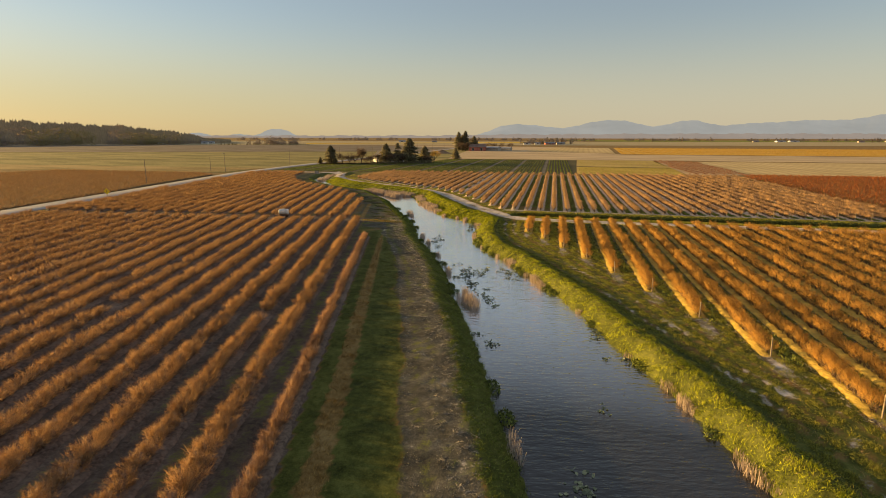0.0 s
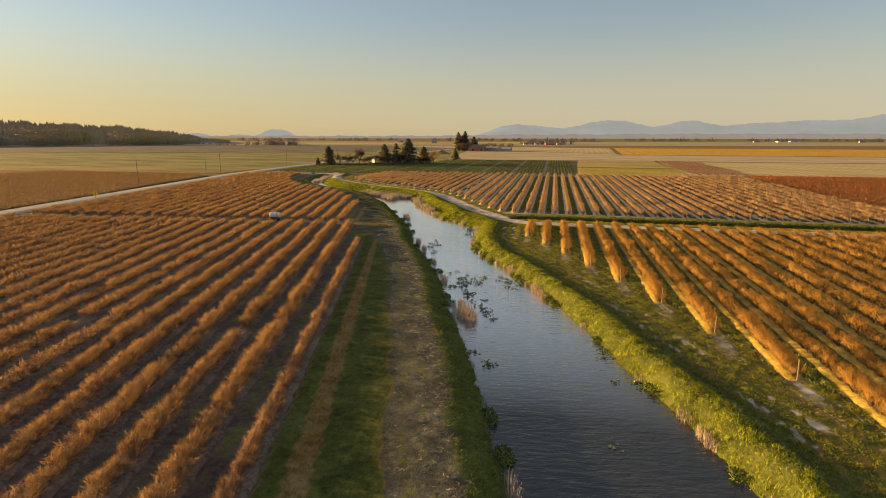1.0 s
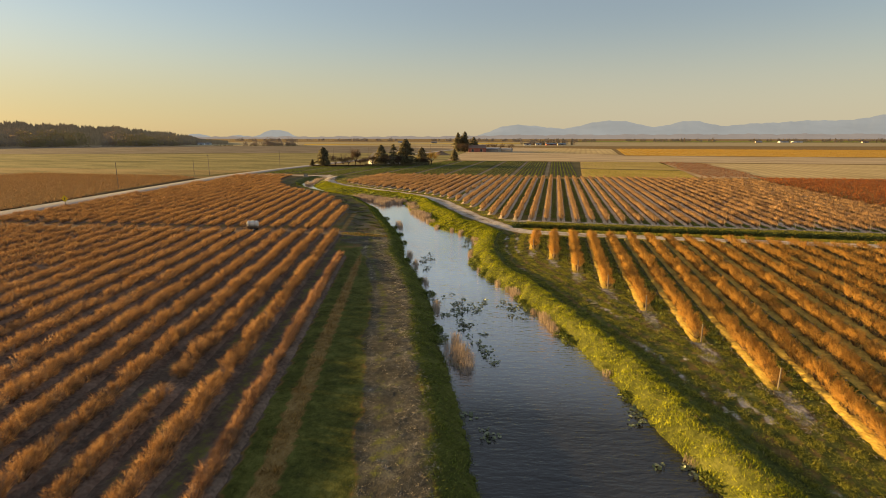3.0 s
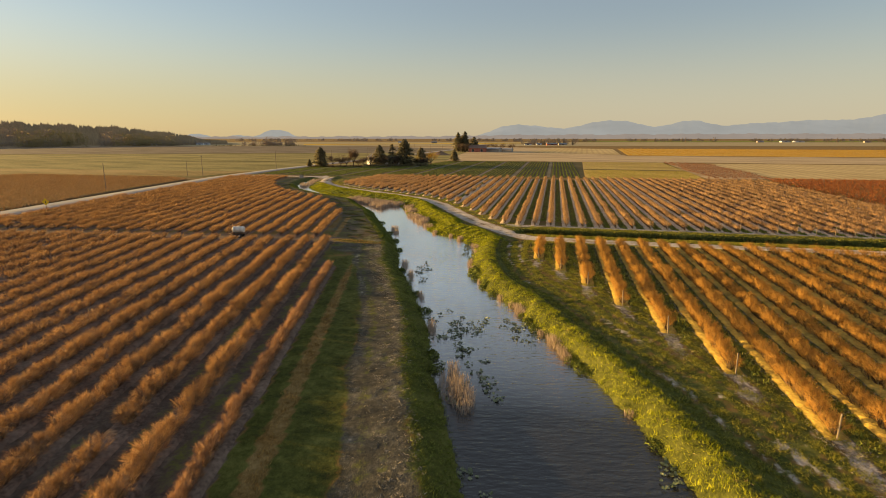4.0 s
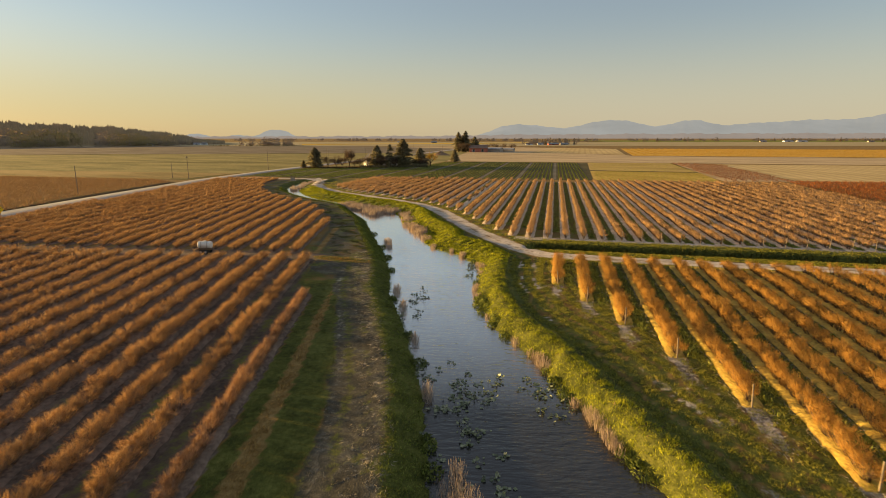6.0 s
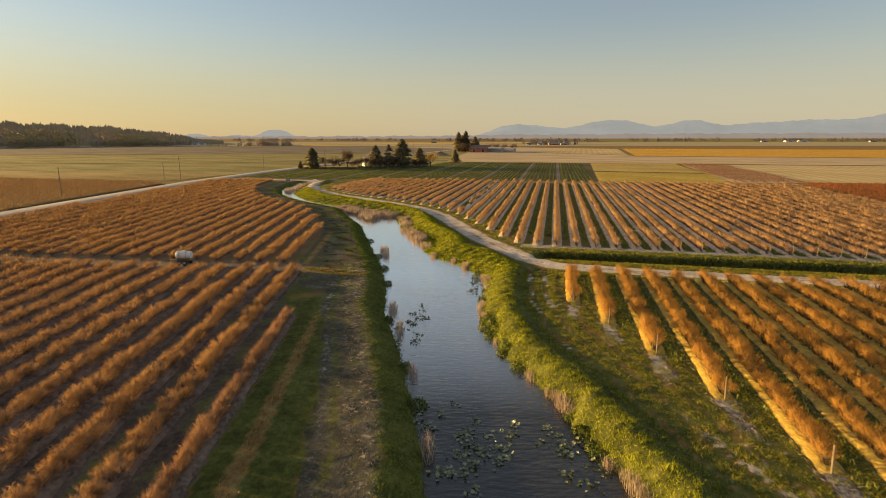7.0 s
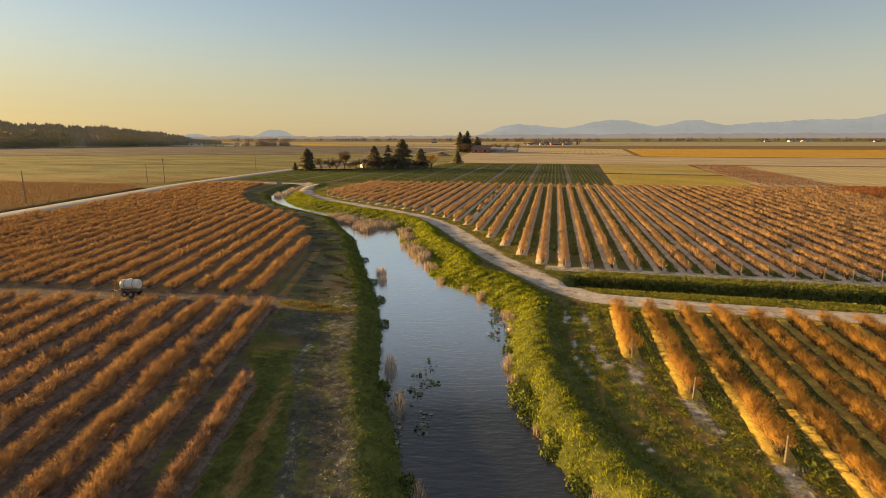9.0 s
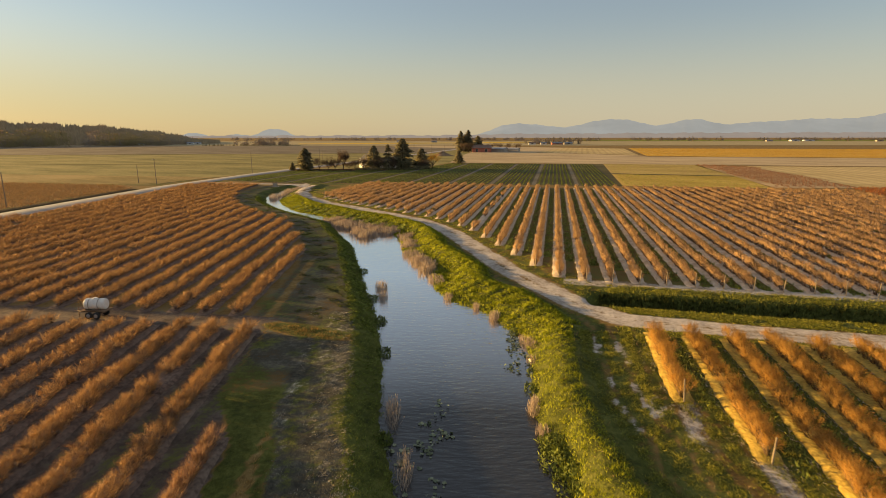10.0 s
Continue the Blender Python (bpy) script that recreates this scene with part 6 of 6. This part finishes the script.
# ---- far woods and farms ----
def conifer_mass(xs, ys, zs, hs):
    """Many small firs as one mesh: three ragged skirts each."""
    chunks = []
    for x, y, z, h in zip(xs, ys, zs, hs):
        n = 9
        a = rng.uniform(0, 2 * math.pi, n)
        lv = rng.uniform(0.0, 0.95, n)
        rr = h * 0.3 * (1.05 - lv) * rng.uniform(0.6, 1.2, n)
        b = np.stack([x - 0.2 * rr * np.cos(a), y - 0.2 * rr * np.sin(a), z + h * (lv + 0.1)], 1)
        e = np.stack([x + rr * np.cos(a), y + rr * np.sin(a), z + h * lv - 0.1 * h * (1 - lv)], 1)
        chunks.append(spikes(b, e, h * 0.3))
        chunks.append(spikes([[x, y, z]] * 2, [[x, y, z + h]] * 2, h * 0.34))
    return join(chunks)


def spire_mass(xs, ys, zs, hs):
    """Many slender firs as one mesh: a steep ragged cone each, with a wider skirt."""
    chunks = []
    for x, y, z, h in zip(xs, ys, zs, hs):
        a = np.arange(5) * 2 * math.pi / 5 + rng.uniform(0, 6)
        q = h * 0.2 * rng.uniform(0.6, 1.4, 5)
        mid = np.stack([x + 0.62 * q * np.cos(a), y + 0.62 * q * np.sin(a), z + h * rng.uniform(0.48, 0.62, 5)], 1)
        low = np.stack([x + q * np.cos(a), y + q * np.sin(a), z + h * rng.uniform(-0.05, 0.12, 5)], 1)
        i = np.arange(5)
        j = (i + 1) % 5
        f = np.concatenate([np.stack([i, j, np.full(5, 10)], 1), np.stack([5 + i, 5 + j, i], 1), np.stack([5 + j, j, i], 1)])
        chunks.append((np.concatenate([mid, low, [[x, y, z + h]]]), f))
    return join(chunks)


def mass_mesh(name, v, f, material, lie=(0, 0, 1.0)):
    """Far trees shade softly, as the canopy's slope that they make."""
    n, f = soft_normals(v, f, v + rng.normal(0, 0.16, v.shape) - np.array(lie), 0.0, 0.05)
    return fast_mesh(name, v, f, material, n)


def leaf_mass(xs, ys, zs, hs, n=26):
    chunks = []
    for x, y, z, h in zip(xs, ys, zs, hs):
        p = rng.normal(0, 0.3, (n, 3))
        b = np.array([x, y, z + h * 0.5]) + p * h
        b[:, 2] = np.maximum(b[:, 2], z)
        chunks.append(blades(b, b + rng.normal(0, 0.13, (n, 3)) * h, h * 0.13))
    return join(chunks)


def forest():
    # a low wooded ridge at the far left
    n = 7000
    s = -0.40 - 0.75 * rng.uniform(0, 1, n)
    front = lambda s: np.interp(-s, [0.38, 0.44, 0.5, 0.61, 0.83, 1.2], [1120, 1050, 905, 855, 758, 600])
    rise = lambda s: np.interp(-s, [0.40, 0.44, 0.5, 0.61, 0.8, 1.1], [0, 3, 16, 27, 34.5, 34.5])
    back = rng.uniform(0, 1, n)
    d = front(s) + 15 + 240 * back
    x, y = far(d, s)
    z = rise(s) * back
    h = rng.uniform(8.5, 12, n) * (1 + 0.08 * np.sin(s * 61) + 0.07 * np.sin(s * 143)) * np.interp(-s, [0.40, 0.47, 0.6], [0.6, 0.85, 1.0])
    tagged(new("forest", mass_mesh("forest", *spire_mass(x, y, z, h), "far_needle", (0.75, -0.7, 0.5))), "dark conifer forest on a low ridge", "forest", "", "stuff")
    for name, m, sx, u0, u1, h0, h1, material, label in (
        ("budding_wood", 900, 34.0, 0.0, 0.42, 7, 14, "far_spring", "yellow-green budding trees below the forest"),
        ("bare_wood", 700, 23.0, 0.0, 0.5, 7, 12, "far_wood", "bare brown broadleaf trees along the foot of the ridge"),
    ):
        s = -0.43 - 0.68 * rng.uniform(0, 1, m)
        s = s[np.sin(s * sx + 1.0) + 0.6 * np.sin(s * 2.1 * sx) > -0.35]
        m = len(s)
        up = rng.uniform(u0, u1, m)
        d = front(s) + 255 * up
        x, y = far(d, s)
        hh = rng.uniform(h0, h1, m) * np.interp(-s, [0.43, 0.5, 0.62], [0.55, 0.75, 1.0])
        tagged(new(name, mass_mesh(name, *leaf_mass(x, y, rise(s) * up, hh, 42), material, (0.75, -0.7, 0.5))), label, "forest", "", "stuff")
    # the ridge under it
    v, f = [], []
    ss = np.linspace(-0.38, -1.25, 40)
    for i, q in enumerate(ss):
        for dd, k in ((0, 0), (70, 0.3), (255, 1.0), (450, 0.6)):
            px, py = far(float(front(q)) + dd, q)
            v.append((px, py, float(rise(np.array(q))) * k - 0.3))
        if i:
            f += [(4 * i - 4 + k, 4 * i - 3 + k, 4 * i + 1 + k, 4 * i + k) for k in range(3)]
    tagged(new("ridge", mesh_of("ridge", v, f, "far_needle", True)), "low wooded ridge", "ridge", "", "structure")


forest()


def treeline(name, d0, d1, s0, s1, n, h0, h1, material, label, gap=0.0, dense=60):
    s = rng.uniform(s0, s1, n)
    s = s[np.sin(s * 140 + 3 * np.sin(s * 53)) > -1 + 2 * gap]
    d = rng.uniform(d0, d1, len(s))
    x, y = far(d, s)
    h = rng.uniform(h0, h1, len(s))
    z = np.zeros(len(s))
    mesh = conifer_mass(x, y, z, h) if "needle" in material else leaf_mass(x, y, z, h, dense)
    tagged(new(name, mass_mesh(name, *mesh, material, (0.3, -0.8, 0.5))), label, "tree line", "", "stuff")


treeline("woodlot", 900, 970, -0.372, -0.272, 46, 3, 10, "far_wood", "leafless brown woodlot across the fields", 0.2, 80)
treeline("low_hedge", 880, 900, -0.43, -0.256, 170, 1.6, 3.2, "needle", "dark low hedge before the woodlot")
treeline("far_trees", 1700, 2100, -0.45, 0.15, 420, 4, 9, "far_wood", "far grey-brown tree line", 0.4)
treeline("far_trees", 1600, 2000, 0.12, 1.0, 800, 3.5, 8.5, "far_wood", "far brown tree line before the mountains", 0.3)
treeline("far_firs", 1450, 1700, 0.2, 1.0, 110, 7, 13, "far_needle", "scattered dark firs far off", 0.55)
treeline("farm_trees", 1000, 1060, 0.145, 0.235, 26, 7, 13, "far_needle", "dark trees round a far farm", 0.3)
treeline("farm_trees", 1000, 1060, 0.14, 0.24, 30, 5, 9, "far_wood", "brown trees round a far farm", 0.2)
for d, s, w, wall, roof in ((985, 0.152, 12, "white_wall", "roof_brown"), (990, 0.172, 10, "white_wall", "roof_grey"), (980, 0.195, 18, "red_wall", "roof_grey"), (985, 0.215, 14, "concrete", "roof_grey"), (1450, 0.575, 16, "concrete", "roof_grey"), (1480, 0.62, 24, "white_wall", "roof_grey"), (1480, 0.645, 26, "white_wall", "roof_grey"), (1430, 0.77, 16, "concrete", "roof_brown"), (1500, 0.82, 16, "concrete", "roof_brown"), (905, -0.535, 9, "white_wall", "roof_grey"), (1000, -0.45, 12, "white_wall", "roof_grey"), (1020, -0.437, 10, "white_wall", "roof_grey"), (790, -0.83, 12, "white_wall", "roof_grey"), (1300, -0.08, 16, "white_wall", "roof_grey"), (1250, -0.02, 12, "concrete", "roof_grey")):
    fx, fy = far(d, s)
    gable_house(fx, fy, 13 + rng.uniform(-8, 8), w, w * 0.45, 2.6, 1.6, wall, roof, "far %s farm building with a %s roof" % ("red" if wall == "red_wall" else "white" if wall == "white_wall" else "grey", "brown" if roof == "roof_brown" else "grey"), "farm building", ((0, 1.6, w * 0.3, 1.2),), "farm_building", "far farm buildings")


def mountains(name, crest, depth, material, label):
    """A hazy range: crest as (sideways slope, height), smoothed, with a sloping face."""
    s = np.linspace(crest[0][0], crest[-1][0], 320)
    h = np.interp(s, [c[0] for c in crest], [c[1] for c in crest])
    h = np.convolve(np.pad(h, 6, mode="edge"), np.ones(13) / 13, "valid") + 2.0 * np.sin(s * 60) + 2.2 * np.sin(s * 193 + 1) + 1.3 * np.sin(s * 421 + 2)
    v, f = [], []
    for i in range(len(s)):
        for dd, k in ((depth - 350, 0.0), (depth - 220, 0.45), (depth - 60, 0.85), (depth, 1.0), (depth + 200, 0.0)):
            x, y = far(dd, s[i])
            v.append((x, y, max(h[i], 0) * (k + 0.05 * math.sin(s[i] * 110 + k * 9) * (k < 1) * (k > 0)) - 2))
        if i:
            f += [(5 * i - 5 + k, 5 * i - 4 + k, 5 * i + 1 + k, 5 * i + k) for k in range(4)]
    tagged(new(name, mesh_of(name, v, f, material, True)), label, "mountains", "", "backdrop")


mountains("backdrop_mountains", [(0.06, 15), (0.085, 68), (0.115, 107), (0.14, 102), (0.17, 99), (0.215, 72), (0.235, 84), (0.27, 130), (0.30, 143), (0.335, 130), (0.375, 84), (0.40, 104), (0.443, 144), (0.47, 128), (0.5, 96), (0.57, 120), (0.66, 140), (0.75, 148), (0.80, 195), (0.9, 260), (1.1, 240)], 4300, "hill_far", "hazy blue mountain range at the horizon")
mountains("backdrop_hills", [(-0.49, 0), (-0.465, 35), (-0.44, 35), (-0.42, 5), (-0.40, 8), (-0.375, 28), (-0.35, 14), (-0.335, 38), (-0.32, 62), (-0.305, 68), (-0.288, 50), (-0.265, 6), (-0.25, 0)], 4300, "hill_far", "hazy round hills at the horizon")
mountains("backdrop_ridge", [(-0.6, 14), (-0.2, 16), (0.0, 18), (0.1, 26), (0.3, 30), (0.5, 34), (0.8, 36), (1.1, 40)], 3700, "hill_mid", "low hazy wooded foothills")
